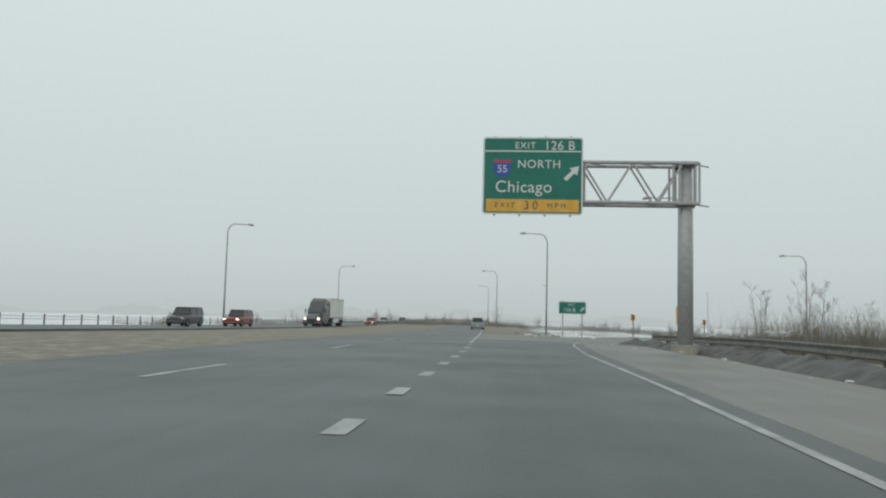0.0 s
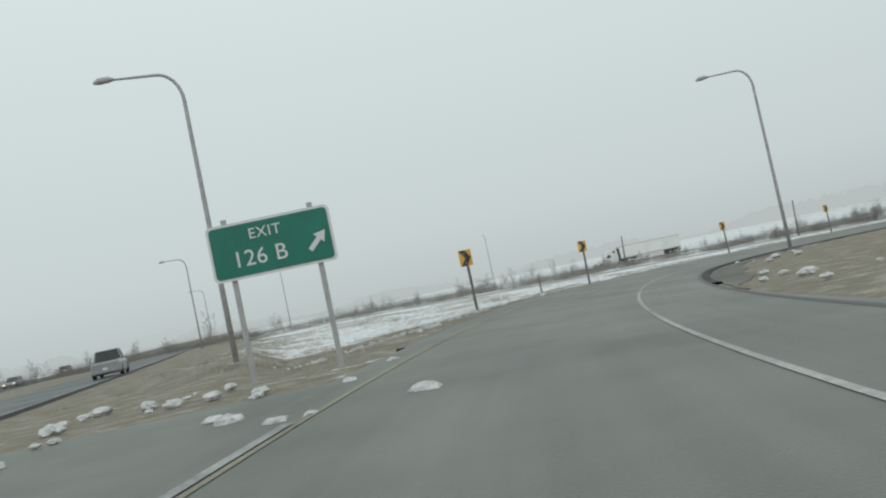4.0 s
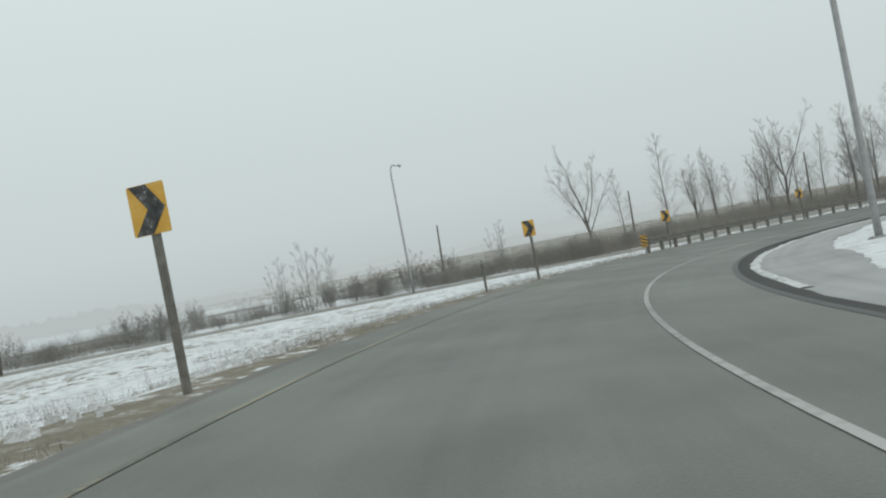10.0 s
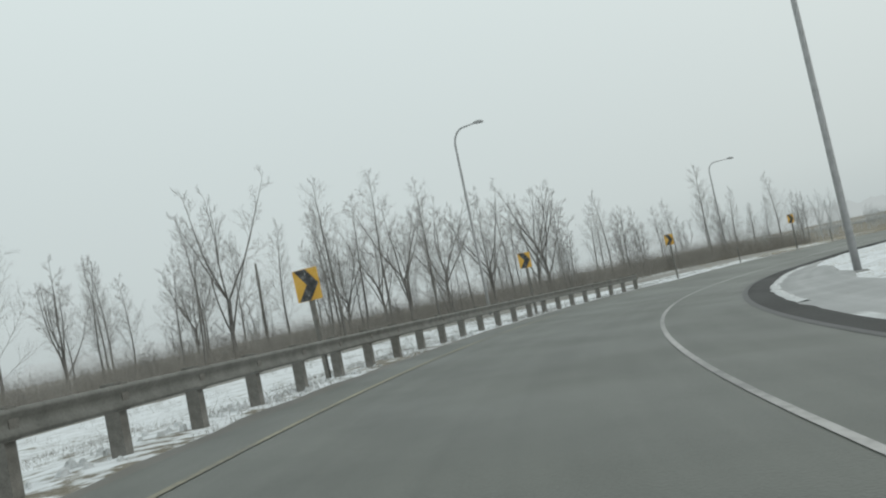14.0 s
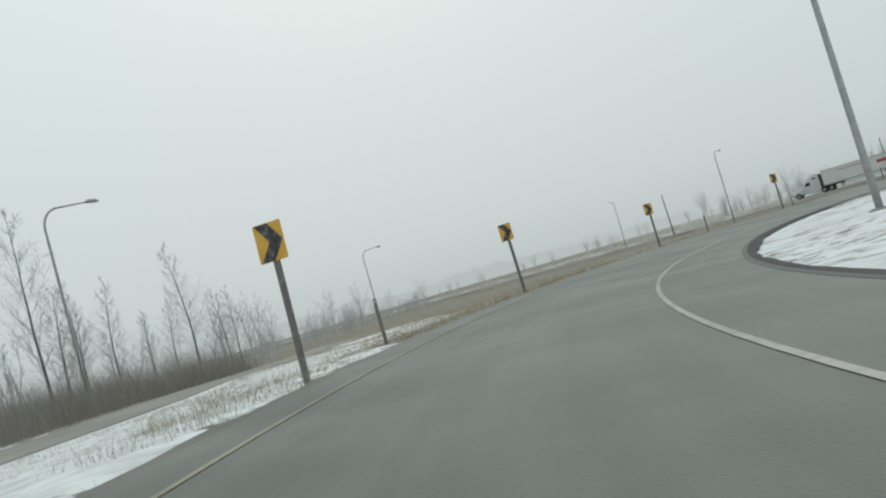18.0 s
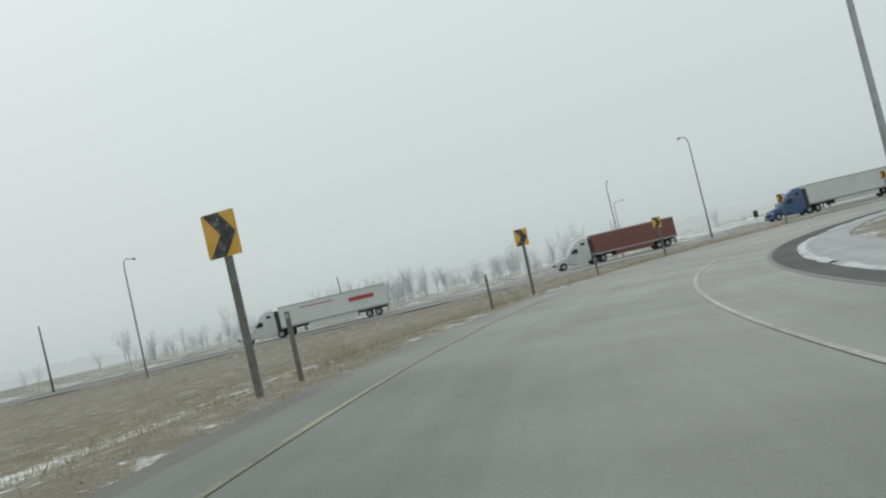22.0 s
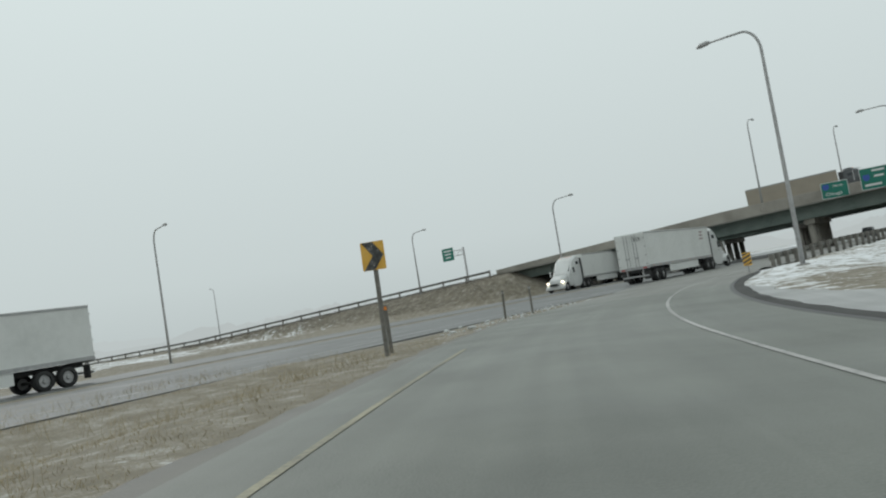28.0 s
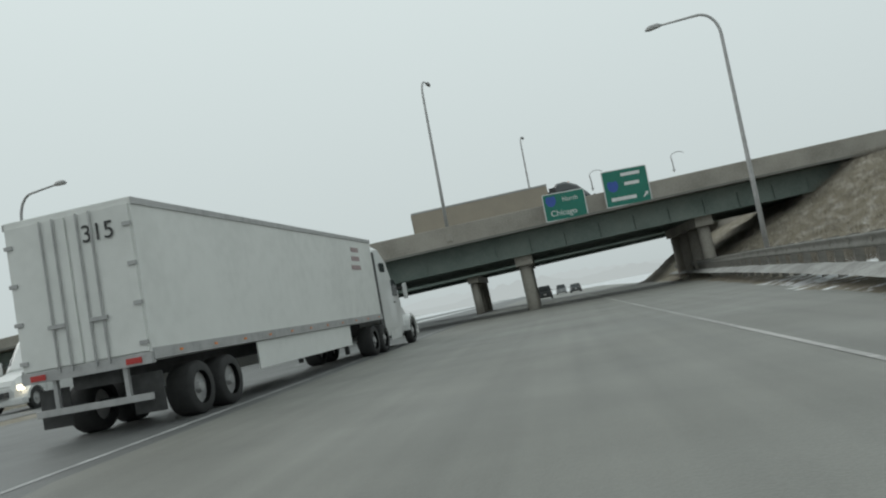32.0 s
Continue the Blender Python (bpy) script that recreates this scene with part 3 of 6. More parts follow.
def merge_edge(s):
    """The ramp's end widens leftward until it meets the low road's edge."""
    v = (on(s) - B_ORG).dot(B_RIGHT) - 0.55
    return (-3.4 - max(0.0, v - 3.4) * min(1.0, max(0.0, (s - 460) / 14)) if v > 3.4 else -v), float(np.interp(s, [450, 470, 477, 519, 545, 655], [4.36, 4.2, 4.7, 8.6, 9.6, 9.6]))


def side_road(s, lat, up=0.0):
    p = on(s, float(side_lat(s)) + lat)
    return Vector((p.x, p.y, soil(p.x, p.y) + 0.04 + up))


ribbon("side_road", side_road, span(112, 318, 3), (-3.4, 3.4), SIDE, "salt-stained side road outside the loop", thick=0.1)


def field_road(u, lat, up=0.0):
    """A road far out in the fields, running east."""
    x, y = 85 + u - 0.087 * lat, 234 - 0.087 * u - lat
    return Vector((x, y, soil(x, y) + 0.12 + up))


ribbon("field_road", field_road, span(-170, 150, 8), (-3.5, 3.5), SIDE, "pale salted road far across the snowy field", thick=0.3)
ramp_end = ribbon("ramp_end", on, span(450, 655, 2), merge_edge, CONCRETE_DRY, "damp concrete slip road under the bridge")
ramp_end.location.z = 0.014
for name, s0, s1, lat, m, lab in (("edge_line_right", 24, 655, 2.18, FADED_WHITE, "worn white edge line"), ("edge_line_left", 58, 432, -2.6, YELLOW_LINE, "worn yellow edge line")):
    line(name, on, span(s0, s1, 1.2), lat, 0.092, m, lab, up=0.02)
line("tar_seam", on, span(70, 468, 1.5), 4.32, 0.16, TAR, "dark tarred pavement edge", up=0.017)
def gutter_edge(s):
    return 4.4 + float(np.interp(s, [92, 160, 205, 225, 245, 258, 300, 325, 340, 400, 440], [0.3, 0.35, 0.35, 0.72, 0.66, 0.3, 0.28, 0.5, 0.8, 0.8, 0.4])) + 0.16 * noise.noise((s * 0.15, 0, 5.0)) + 0.1 * noise.noise((s * 0.7, 0, 9.0))


def verge(s, lat, up=0.0):
    """The ground inside the loop, by the ramp's station."""
    p = on(s, lat)
    return Vector((p.x, p.y, max(p.z - 0.07 if lat < 5.2 else -99.0, soil(p.x, p.y) + 0.03) + up))


def ragged(inner, outer, seed):
    """Edges of a strip whose outer one is torn and fades out at the strip's ends."""
    return lambda s: (inner(s), max(inner(s) + 0.1, outer(s) + 0.7 * noise.noise((s * 0.12, seed, 2.0)) + 0.35 * noise.noise((s * 0.6, seed, 6.0))))


ribbon("gutter", on, span(92, 462, 1.2), lambda s: (4.36, gutter_edge(s)), GUTTER, "dark wet gutter of broken asphalt beside the ramp")
ribbon("muddy_verge", verge, span(86, 138, 1.0), ragged(gutter_edge, lambda s: float(np.interp(s, [86, 94, 126, 138], [4.6, 6.0, 6.2, 4.6])), 3.0), MUD, "churned dark mud beside the ramp", thick=0.05)
ribbon("slushy_verge", lambda u, lat, up: verge(u, lat, up + 0.012), span(124, 176, 1.0), ragged(gutter_edge, lambda s: float(np.interp(s, [124, 134, 165, 176], [4.6, 6.7, 7.0, 4.8])), 5.0), MOTTLED, "mud streaked with melting snow beside the ramp", thick=0.045)
for s0, s1, seed in ((158, 262, 7.0), (322, 446, 9.0)):
    ribbon("packed_snow_verge", lambda u, lat, up: verge(u, lat, up + 0.025), span(s0, s1, 1.0), ragged(gutter_edge, lambda s: float(np.interp(s, [s0, s0 + 14, s1 - 16, s1], [4.7, 7.2, 7.4, 4.7])), seed), PACKED, "smooth grey packed snow beside the ramp", thick=0.055)
ribbon("grit_edge", on, span(84, 446, 0.9), lambda s: (-3.75 - 0.3 * abs(noise.noise((s * 0.13, 2.0, 5.0))) - 0.35 * abs(noise.noise((s * 0.8, 4.0, 9.0))), -3.49), GRIT, "ragged strip of wet grit beside the ramp")
# high-road markings
line("edge_line_high", high, [*span(-400, 12, 6), 18.0, 24.0], lambda y: 2.36 if y < 13 else 2.36 + (on(24, 2.18).x - 2.36) * (y - 12) / 12, 0.12, WHITE_LINE, "white edge line")
line("gore_line_outer", high, span(33, 300, 4), lambda y: -1.5, 0.16, WHITE_LINE, "white gore line", up=0.03)
line("gore_line_inner", on, span(45, 74, 1.5), lambda s: float(np.interp(s, [45, 58], [-3.45, -2.75])), 0.15, WHITE_LINE, "white gore line along the ramp", up=0.026)
line("edge_line_median", high, span(-400, 500, 6), -8.6, 0.13, YELLOW_LINE, "worn yellow edge line by the median")
for k in range(16):
    y = -10.5 + 3.4 * k
    if y < 32:
        line("dotted_lane_mark", high, [y, y + 1.0], -1.46, 0.22, WHITE_LINE, "white dotted lane mark")
for k in range(28):
    y = -62 + 12.2 * k
    line("dashed_lane_mark", high, [y, y + 3.4], -5.4, 0.14, WHITE_LINE, "white dashed lane mark")
    line("dashed_lane_mark", high, [y, y + 3.4], -28.8, 0.14, WHITE_LINE, "white dashed lane mark")
# low road
road_low = ribbon("road_low", low, span(-420, 520, 8), (-11.6, 2.6), ASPHALT_LOW, "damp dark asphalt motorway under the bridge")
road_low_far = ribbon("road_low_far", low, span(-420, 520, 8), (-24.0, -14.5), ASPHALT_LOW, "damp asphalt of the opposite carriageway")
line("edge_line_low", low, span(-400, 500, 8), 0.0, 0.15, WHITE_LINE, "white edge line")
line("edge_line_low_left", low, span(-400, 500, 8), -11.0, 0.13, YELLOW_LINE, "yellow edge line")
for k in range(40):
    u = -180 + 12.2 * k
    line("dashed_lane_mark", low, [u, u + 3.2], -3.75, 0.13, WHITE_LINE, "white dashed lane mark")


# ---- roadside furniture ----
def chevron_sign():
    """Yellow board with a black arrowhead on a square wooden post; its foot is the origin, it faces -y."""
    t = thing("chevron_sign", Matrix(), "yellow chevron board with black arrow on weathered wooden post", "road sign", "chevron signs round the loop")
    part("post", box(bmesh.new(), 0.1, 0.1, 3.15, 0, 0.06, 1.2, 0.008), WOOD, t)
    board = part("board", prism(bmesh.new(), [(x, z + 2.45) for x, z in rounded(0.63, 0.73, 0.03)], 0.012), YELLOW, t, "yellow reflective board")
    a = [(-0.275, 0.365), (0.02, 0.365), (0.29, 0.0), (0.02, -0.365), (-0.275, -0.365), (-0.01, 0.0)]
    part("arrow", prism(bmesh.new(), [(x, z * 0.98 + 2.45) for x, z in a], 0.004, Matrix.Translation((0, -0.009, 0))), BLACK, board, "black chevron arrow")
    for z in (2.2, 2.7):
        bm = bmesh.new()
        tube(bm, [(0, -0.018, z), (0, -0.004, z)], 0.014, 6)
        part("bolt", bm, GALV, board)
    return t


CHEVRONS = [(14.8, 99.1), (27.0, 114.8), (48.9, 132.1), (66.1, 139.1), (92.1, 141.8), (111.4, 138.5), (129.2, 130.0), (146.1, 117.7), (158.8, 101.6),
            (166.5, 84.8), (171.2, 65.3), (170.8, 45.3), (165.7, 25.9), (155.5, 5.8), (141.3, -11.4), (123.0, -25.5), (106.0, -33.5), (91.1, -36.3)]
CHEVRON_Z = [-0.98, -1.36, -2.0, -2.49, -3.45, -4.14, -4.45, -4.4, -4.59, -4.76, -4.87, -5.17, -5.19, -5.55, -5.96, -6.09, -6.04, -6.11]


def station(x, y):
    i = int(np.argmin((CX - x) ** 2 + (CY - y) ** 2))
    return float(CS[i])


first_chevron = None
for k, ((x, y), z) in enumerate(zip(CHEVRONS, CHEVRON_Z)):
    s = station(x, y)
    lean = [(1.2, 0.5), (-0.8, 1.0), (0.3, -1.2), (1.0, 0.2)][k % 4]
    m = pose(x, y, z, lean[0], lean[1], turn_at(s) - 7 + (k * 37 % 9 - 4))
    if first_chevron is None:
        first_chevron = chevron_sign()
        first_chevron.matrix_basis = m
    else:
        copy_thing(first_chevron, m)


def marker_post(s, lat, lean=2.0, tall=1.25, orange=False):
    p = on(s, lat)
    t = thing("marker_post", pose(p.x, p.y, soil(p.x, p.y), lean, lean / 2, turn_at(s)), "slim dark steel delineator post" if not orange else "slim post with orange top", "marker post", "delineator posts")
    bm = prism(bmesh.new(), [(-0.045, 0.0), (-0.045, tall), (0.045, tall), (0.045, 0)], 0.03)
    part("stake", bm, WOOD, t)
    part("reflector", box(bmesh.new(), 0.075, 0.012, 0.09, 0, -0.023, tall - 0.08, 0.003), ORANGE if orange else GALV, t)
    return t


for s, lat, lean, orange in ((111.0, -5.0, 3, False), (181.9, -5.0, 4, False), (273.5, -5.0, -6, False), (287.0, -5.0, -3, False), (325.6, -5.0, 1, False), (339.0, -5.0, -2, False),
                             (353.1, -5.0, 2, False), (367.3, -5.0, 3, False), (419.4, -5.2, 2, False), (434.6, -5.0, 3, True), (448.0, -5.0, 14, False), (449.5, -4.2, 3, False)):
    marker_post(s, lat, lean, orange=orange)


def street_lamp(x, y, toward, tall=12.5, z=None, arm=2.7, sides=10):
    """A tapered galvanised mast whose arm bends over; toward: the heading of the arm in degrees, as a compass."""
    z0 = soil(x, y) if z is None else z
    t = thing("street_lamp", pose(x, y, z0, 0, 0, 90 - toward), "tall galvanised street lamp with curved arm", "street lamp", "street lamps of the interchange")
    bm = bmesh.new()
    path = [(0, 0, 0), (0, 0, 4), (0, 0, tall - 1.3)]
    rad = [0.125, 0.11, 0.08]
    for k in range(1, 9):
        a = radians(90 * k / 8)
        path.append((0.95 * (1 - math.cos(a)), 0, tall - 1.3 + 1.25 * math.sin(a)))
        rad.append(0.078 - 0.002 * k)
    path.append((arm, 0, tall + 0.02))
    rad.append(0.045)
    tube(bm, path, rad, sides)
    part("mast", bm, GALV, t, smooth=True)
    part("base_plate", box(bmesh.new(), 0.42, 0.42, 0.06, 0, 0, 0.03, 0.01), GALV, t)
    bm = tube(bmesh.new(), [(0, 0, -0.4), (0, 0, 0.02)], 0.34, 14)
    part("footing", bm, BRIDGE_CONC, t)
    bm = bmesh.new()
    tube(bm, [(arm - 0.1, 0, tall + 0.02), (arm + 0.1, 0, tall + 0.05), (arm + 0.5, 0, tall + 0.03), (arm + 0.72, 0, tall - 0.03)], [0.06, 0.13, 0.14, 0.05], 10)
    part("luminaire", bm, GALV, t, smooth=True)
    return t


street_lamp(4.2, 98.6, 272)
street_lamp(14.3, 68.0, 288)
street_lamp(39.4, 110.2, 300)
street_lamp(-34.6, 92.6, 45)
street_lamp(-37.5, 168, 80)
street_lamp(-3.5, 176, 275)
street_lamp(-8.0, 262, 275)
for x, y, a in ((85.8, 128.5, 350), (132.0, 112.3, 15), (157.5, 66.9, 75), (146.4, 17.1, 110), (105.1, -17.8, 155), (64.7, -28.2, 200)):
    street_lamp(x, y, a, 13.9 if y < 0 and x > 100 else (12.4 if y < -20 else 13.3))
street_lamp(21.0, -20.8, 205, 12.5)
street_lamp(124.3, 164.3, 82)
street_lamp(167.2, 112.5, 215, 14.4, arm=1.8)
street_lamp(200.5, 66.5, 205, 12.9)
street_lamp(114.3, -55.5, 172, 13.6, arm=1.5)
for x, y, a in ((222, -105, 0), (-30, -160, 60), (60, 250, 200), (10, 236, 200), (236, -12, 225)):
    street_lamp(x, y, a)

for x, y, top, a in ((113.6, -87.9, 6.1, 15), (91.3, -141.6, 5.8, 250), (183.7, -48.7, 6.2, 190), (55.1, -83.5, 5.9, 20), (17.1, -57.5, 4.8, 20)):
    street_lamp(x, y, a, top - soil(x, y))
street_lamp(6.9, -83.5, 20, 5.5 - high_z(-83.5) + 0.3, z=high_z(-83.5) - 0.3)


def utility_pole(x, y, tall, lean=0):
    t = thing("utility_pole", pose(x, y, soil(x, y) - 0.3, lean, lean), "bare weathered wooden pole in the field", "pole", "old field poles")
    bm = tube(bmesh.new(), [(0, 0, 0), (0, 0, tall * 0.5), (0.03, 0, tall)], [0.15, 0.13, 0.1], 9)
    part("shaft", bm, WOOD, t, smooth=True)
    part("cap", tube(bmesh.new(), [(0.03, 0, tall), (0.03, 0, tall + 0.05)], [0.105, 0.06], 9), GALV, t)


for x, y, h in ((148.3, 171.6, 7.4), (96, 184, 6.5), (167.1, 150.7, 7.6), (70, 198, 6), (181, 128, 8.5), (200, -70, 9), (160, -120, 9)):
    utility_pole(x, y, h, 1.5)


# ---- guardrails ----
def guardrail(name, place, s0, s1, lat, label, post_step=1.905, face=1.0, ends=True):
    """W-section steel rail on wooden blocks and posts; posts and panels are parts."""
    t = thing(name, Matrix(), label, "guardrail")
    prof = [(0.0, 0.155), (0.045, 0.135), (0.05, 0.1), (0.005, 0.045), (0.0, 0.0), (0.005, -0.045), (0.05, -0.1), (0.045, -0.135), (0.0, -0.155)]
    n = max(1, int(round((s1 - s0) / 3.81)))
    for k in range(n):
        a, b = s0 + (s1 - s0) * k / n, s0 + (s1 - s0) * (k + 1) / n + 0.03
        verts, faces = [], []
        for u in (a, (a + b) / 2, b):
            for back in (0, 1):
                for o, z in prof:
                    verts.append(place(u, lat + face * (o - 0.006 * back), 0.62 + z))
        c = len(prof)
        for r in range(2):
            for back in (0, 1):
                for j in range(c - 1):
                    q = r * 2 * c + back * c + j
                    faces.append((q, q + 1, q + 2 * c + 1, q + 2 * c))
        sheet("rail_panel", verts, faces, RAIL, t, smooth=True)
    m = max(1, int((s1 - s0) / post_step))
    for k in range(m + 1):
        u = s0 + (s1 - s0) * k / m
        a, b = place(u, lat - face * 0.16, 0), place(u + 0.1, lat - face * 0.16, 0)
        ang = math.degrees(math.atan2((b - a).y, (b - a).x))
        bm = bmesh.new()
        box(bm, 0.17, 0.2, 1.3, 0, 0, 0.15)
        ob = part("post", bm, WOOD, t)
        ob.matrix_local = pose(a.x, a.y, a.z, 0, 0, ang)
        bm = bmesh.new()
        box(bm, 0.15, 0.13, 0.34, 0, 0, 0.62)
        c = place(u, lat - face * 0.05, 0)
        ob = part("block", bm, WOOD, t)
        ob.matrix_local = pose(c.x, c.y, c.z, 0, 0, ang)
    return t


guardrail("guardrail", on, 201.6, 257, -4.75, "weathered steel guardrail on wooden posts along the ramp")
def rail_in(y, lat, up=0.0):
    return high(y, lat + float(np.interp(y, [18, 30, 38, 46], [8.6, 9.1, 8.6, 7.6])), up - 0.22)


guardrail("guardrail", rail_in, -6, 43, 0.0, "weathered guardrail beside the motorway shoulder", face=-1.0)
def rail_end(s, lat, up=0.0):
    return on(s, lat + float(np.interp(s, [463, 466, 473, 480, 490, 500, 520, 545], [4.7, 4.6, 5.1, 5.8, 6.8, 7.6, 9.3, 10.8])), up + float(np.interp(s, [463, 466, 473, 482, 500, 545], [-0.05, 0.0, 0.14, 0.32, 0.45, 0.55])))


guardrail("guardrail", rail_end, 464.6, 545, 0.0, "low guardrail curving towards the bridge", face=-1.0)
guardrail("guardrail", high, -190, -72, 6.6, "guardrail along the embankment top", post_step=3.8, face=-1.0)


def bank(place, stations, inner, outer, tall, material, label, seed, lumps=1.0):
    """A lumpy ridge of ploughed slush that follows a rail."""
    t = [(0.0, -0.1), (0.12, 0.28), (0.32, 0.75), (0.55, 1.0), (0.78, 0.8), (1.0, 0.35)]
    verts, faces = [], []
    for u in stations:
        wob = lumps * (0.28 * noise.noise((u * 0.4, seed, 1.0)) + 0.12 * noise.noise((u * 1.7, seed, 4.0)))
        for f, k in t:
            rough = 1 + lumps * (0.5 * noise.noise((u * 0.9, f * 3, seed)) + 0.3 * noise.noise((u * 3.1, f * 5, seed + 2.0)))
            verts.append(place(u, inner + (outer - inner) * f + wob * (1 - f), tall * k * rough))
    n = len(t)
    for k in range(len(stations) - 1):
        for j in range(n - 1):
            q = k * n + j
            faces.append((q, q + 1, q + n + 1, q + n))
    return tagged(sheet("snow_bank", verts, faces, material), label, "snow bank")


bank(rail_in, span(-6, 44, 0.4), -1.9, 0.2, 0.42, SLUSH, "dark muddy slush heaped against the guardrail", 3)
bank(rail_end, span(464, 545, 0.35), -0.75, 0.2, 0.17, GREY_SNOW, "grey ploughed snow heaped under the guardrail", 7, 0.35)
for s0, s1, seed in ((166, 256, 11), (318, 400, 13)):
    for k in range(3):
        a = s0 + (s1 - s0) * k / 3
        bank(lambda u, f, up: verge(u, gutter_edge(u) + f, up), span(a + 1.5, a + (s1 - s0) / 3 - 4 * (k % 2), 0.5), -0.06, 0.34, 0.06, DIRTY_SNOW, "thin lip of old snow along the gutter", seed + k, 1.1)


def hazard_board(p, turn, label, way=1):
    t = thing("hazard_board", pose(p.x, p.y, soil(p.x, p.y), 0, 0, turn), label, "road sign")
    part("post", box(bmesh.new(), 0.08, 0.08, 1.0, 0, 0.05, 0.4, 0.006), GALV, t)
    board = part("board", prism(bmesh.new(), [(x, z + 0.78) for x, z in rounded(0.46, 0.74, 0.02)], 0.012), YELLOW, t)
    for k in range(4):
        z = 0.3 + 0.22 * k
        cut = [(-0.225, z), (-0.225, z + 0.11), (0.225, z + 0.11 + 0.2), (0.225, z + 0.2)]
        cut = [(x, min(1.14, max(0.42, q))) for x, q in cut]
        cut = [(way * x, q) for x, q in cut]
        part("stripe", prism(bmesh.new(), cut, 0.004, Matrix.Translation((0, -0.009, 0))), BLACK, board, "black diagonal stripe")


hazard_board(on(200.9, -4.75), turn_at(201) - 6, "yellow and black striped board at the guardrail end", -1)
hazard_board(Vector((61.2, -31.2, 0)), turn_at(463) + 4, "yellow and black striped board at the guardrail end")

# ---- overhead exit sign on its cantilever ----
gantry = thing("cantilever_sign", pose(6.75, 31.7, soil(6.75, 31.7)), "green exit sign on grey steel cantilever mast", "overhead sign")
z_g = -soil(6.75, 31.7)
bm = bmesh.new()
tube(bm, [(0, 0, 0), (0, 0, 4), (0, 0, z_g + 7.35)], [0.31, 0.3, 0.27], 16)
part("mast", bm, GALV, gantry, smooth=True)
part("footing", tube(bmesh.new(), [(0, 0, -0.4), (0, 0, 0.35)], 0.55, 18), BRIDGE_CONC, gantry)
for y in (-0.42, 0.42):
    for z in (5.68, 7.28):
        part("chord", tube(bmesh.new(), [(-8.0, y, z_g + z), (0.45, y, z_g + z)], 0.075, 8), GALV, gantry)
    for k in range(8):
        x0 = -8.0 + 0.98 * k
        part("brace", tube(bmesh.new(), [(x0, y, z_g + (5.68 if k % 2 else 7.28)), (x0 + 0.98, y, z_g + (7.28 if k % 2 else 5.68))], 0.04, 6), GALV, gantry)
    for x in (-4.0, -0.55, -0.3, 0.3, 0.45):
        part("upright", tube(bmesh.new(), [(x, y, z_g + 5.68), (x, y, z_g + 7.28)], 0.045, 6), GALV, gantry)
for z in (5.68, 7.28):
    for k in range(5):
        part("tie", tube(bmesh.new(), [(-8.0 + 2 * k, -0.42, z_g + z), (-7.0 + 2 * k, 0.42, z_g + z)], 0.03, 6), GALV, gantry)
    part("collar", box(bmesh.new(), 0.75, 1.0, 0.12, 0, 0, z_g + z, 0.02), GALV, gantry)


def board_of(parent, w, h, m, material=GREEN, border=0.06):
    ob = part("panel", prism(bmesh.new(), rounded(w, h, 0.12), 0.03), SIGN_WHITE, parent)
    ob.matrix_local = m
    face = part("face", prism(bmesh.new(), rounded(w - 2 * border, h - 2 * border, 0.09), 0.01, Matrix.Translation((0, -0.018, 0))), material, ob)
    return ob


FLAT = Matrix.Rotation(radians(90), 4, "X")


def arrow_on(parent, x, z, size, m=None):
    out = [(-0.12, -0.62), (0.12, -0.62), (0.12, 0.1), (0.34, 0.1), (0.0, 0.62), (-0.34, 0.1), (-0.12, 0.1)]
    rot = Matrix.Translation((x, -0.028, z)) @ Matrix.Rotation(radians(45), 4, "Y")
    ob = part("arrow", prism(bmesh.new(), [(a * size, b * size) for a, b in out], 0.006), SIGN_WHITE, parent, "white slanting arrow")
    ob.matrix_local = rot


def text_on(parent, text, x, z, size, material=SIGN_WHITE, spacing=1.0):
    return words("lettering", text, size, material, parent, Matrix.Translation((x, -0.027, z)) @ FLAT, spacing)


gs = board_of(gantry, 3.95, 3.1, Matrix.Translation((-6.05, -0.6, z_g + 6.68)))
part("rule", box(bmesh.new(), 3.8, 0.008, 0.05, 0, -0.026, 0.98), SIGN_WHITE, gs)
text_on(gs, "EXIT", -0.3, 1.2, 0.36, spacing=1.15)
text_on(gs, "126 B", 1.05, 1.2, 0.5, spacing=1.05)
text_on(gs, "NORTH", 0.25, 0.45, 0.46, spacing=1.1)
text_on(gs, "Chicago", -0.35, -0.47, 0.66, spacing=1.05)
arrow_on(gs, 1.55, 0.12, 0.62)
shield = [(0.0, -0.42), (0.25, -0.3), (0.37, -0.05), (0.36, 0.15), (0.28, 0.36), (0.0, 0.3), (-0.28, 0.36), (-0.36, 0.15), (-0.37, -0.05), (-0.25, -0.3)]
part("route_shield", prism(bmesh.new(), [(x - 1.2, z + 0.32) for x, z in shield], 0.006, Matrix.Translation((0, -0.027, 0))), SIGN_BLUE, gs, "blue and red route shield")
part("shield_top", prism(bmesh.new(), [(-1.54, 0.5), (-0.86, 0.5), (-0.9, 0.66), (-1.2, 0.6), (-1.5, 0.66)], 0.006, Matrix.Translation((0, -0.031, 0))), SIGN_RED, gs)
words("lettering", "55", 0.42, SIGN_WHITE, gs, Matrix.Translation((-1.2, -0.034, 0.25)) @ FLAT)
part("advisory_panel", box(bmesh.new(), 3.65, 0.01, 0.5, 0, -0.03, -1.2), YELLOW, gs, "yellow advisory panel")
for txt, x, sz in (("EXIT", -1.08, 0.29), ("30", -0.05, 0.46), ("MPH", 0.95, 0.29)):
    words("lettering", txt, sz, BLACK, gs, Matrix.Translation((x, -0.038, -1.2)) @ FLAT, 1.5)
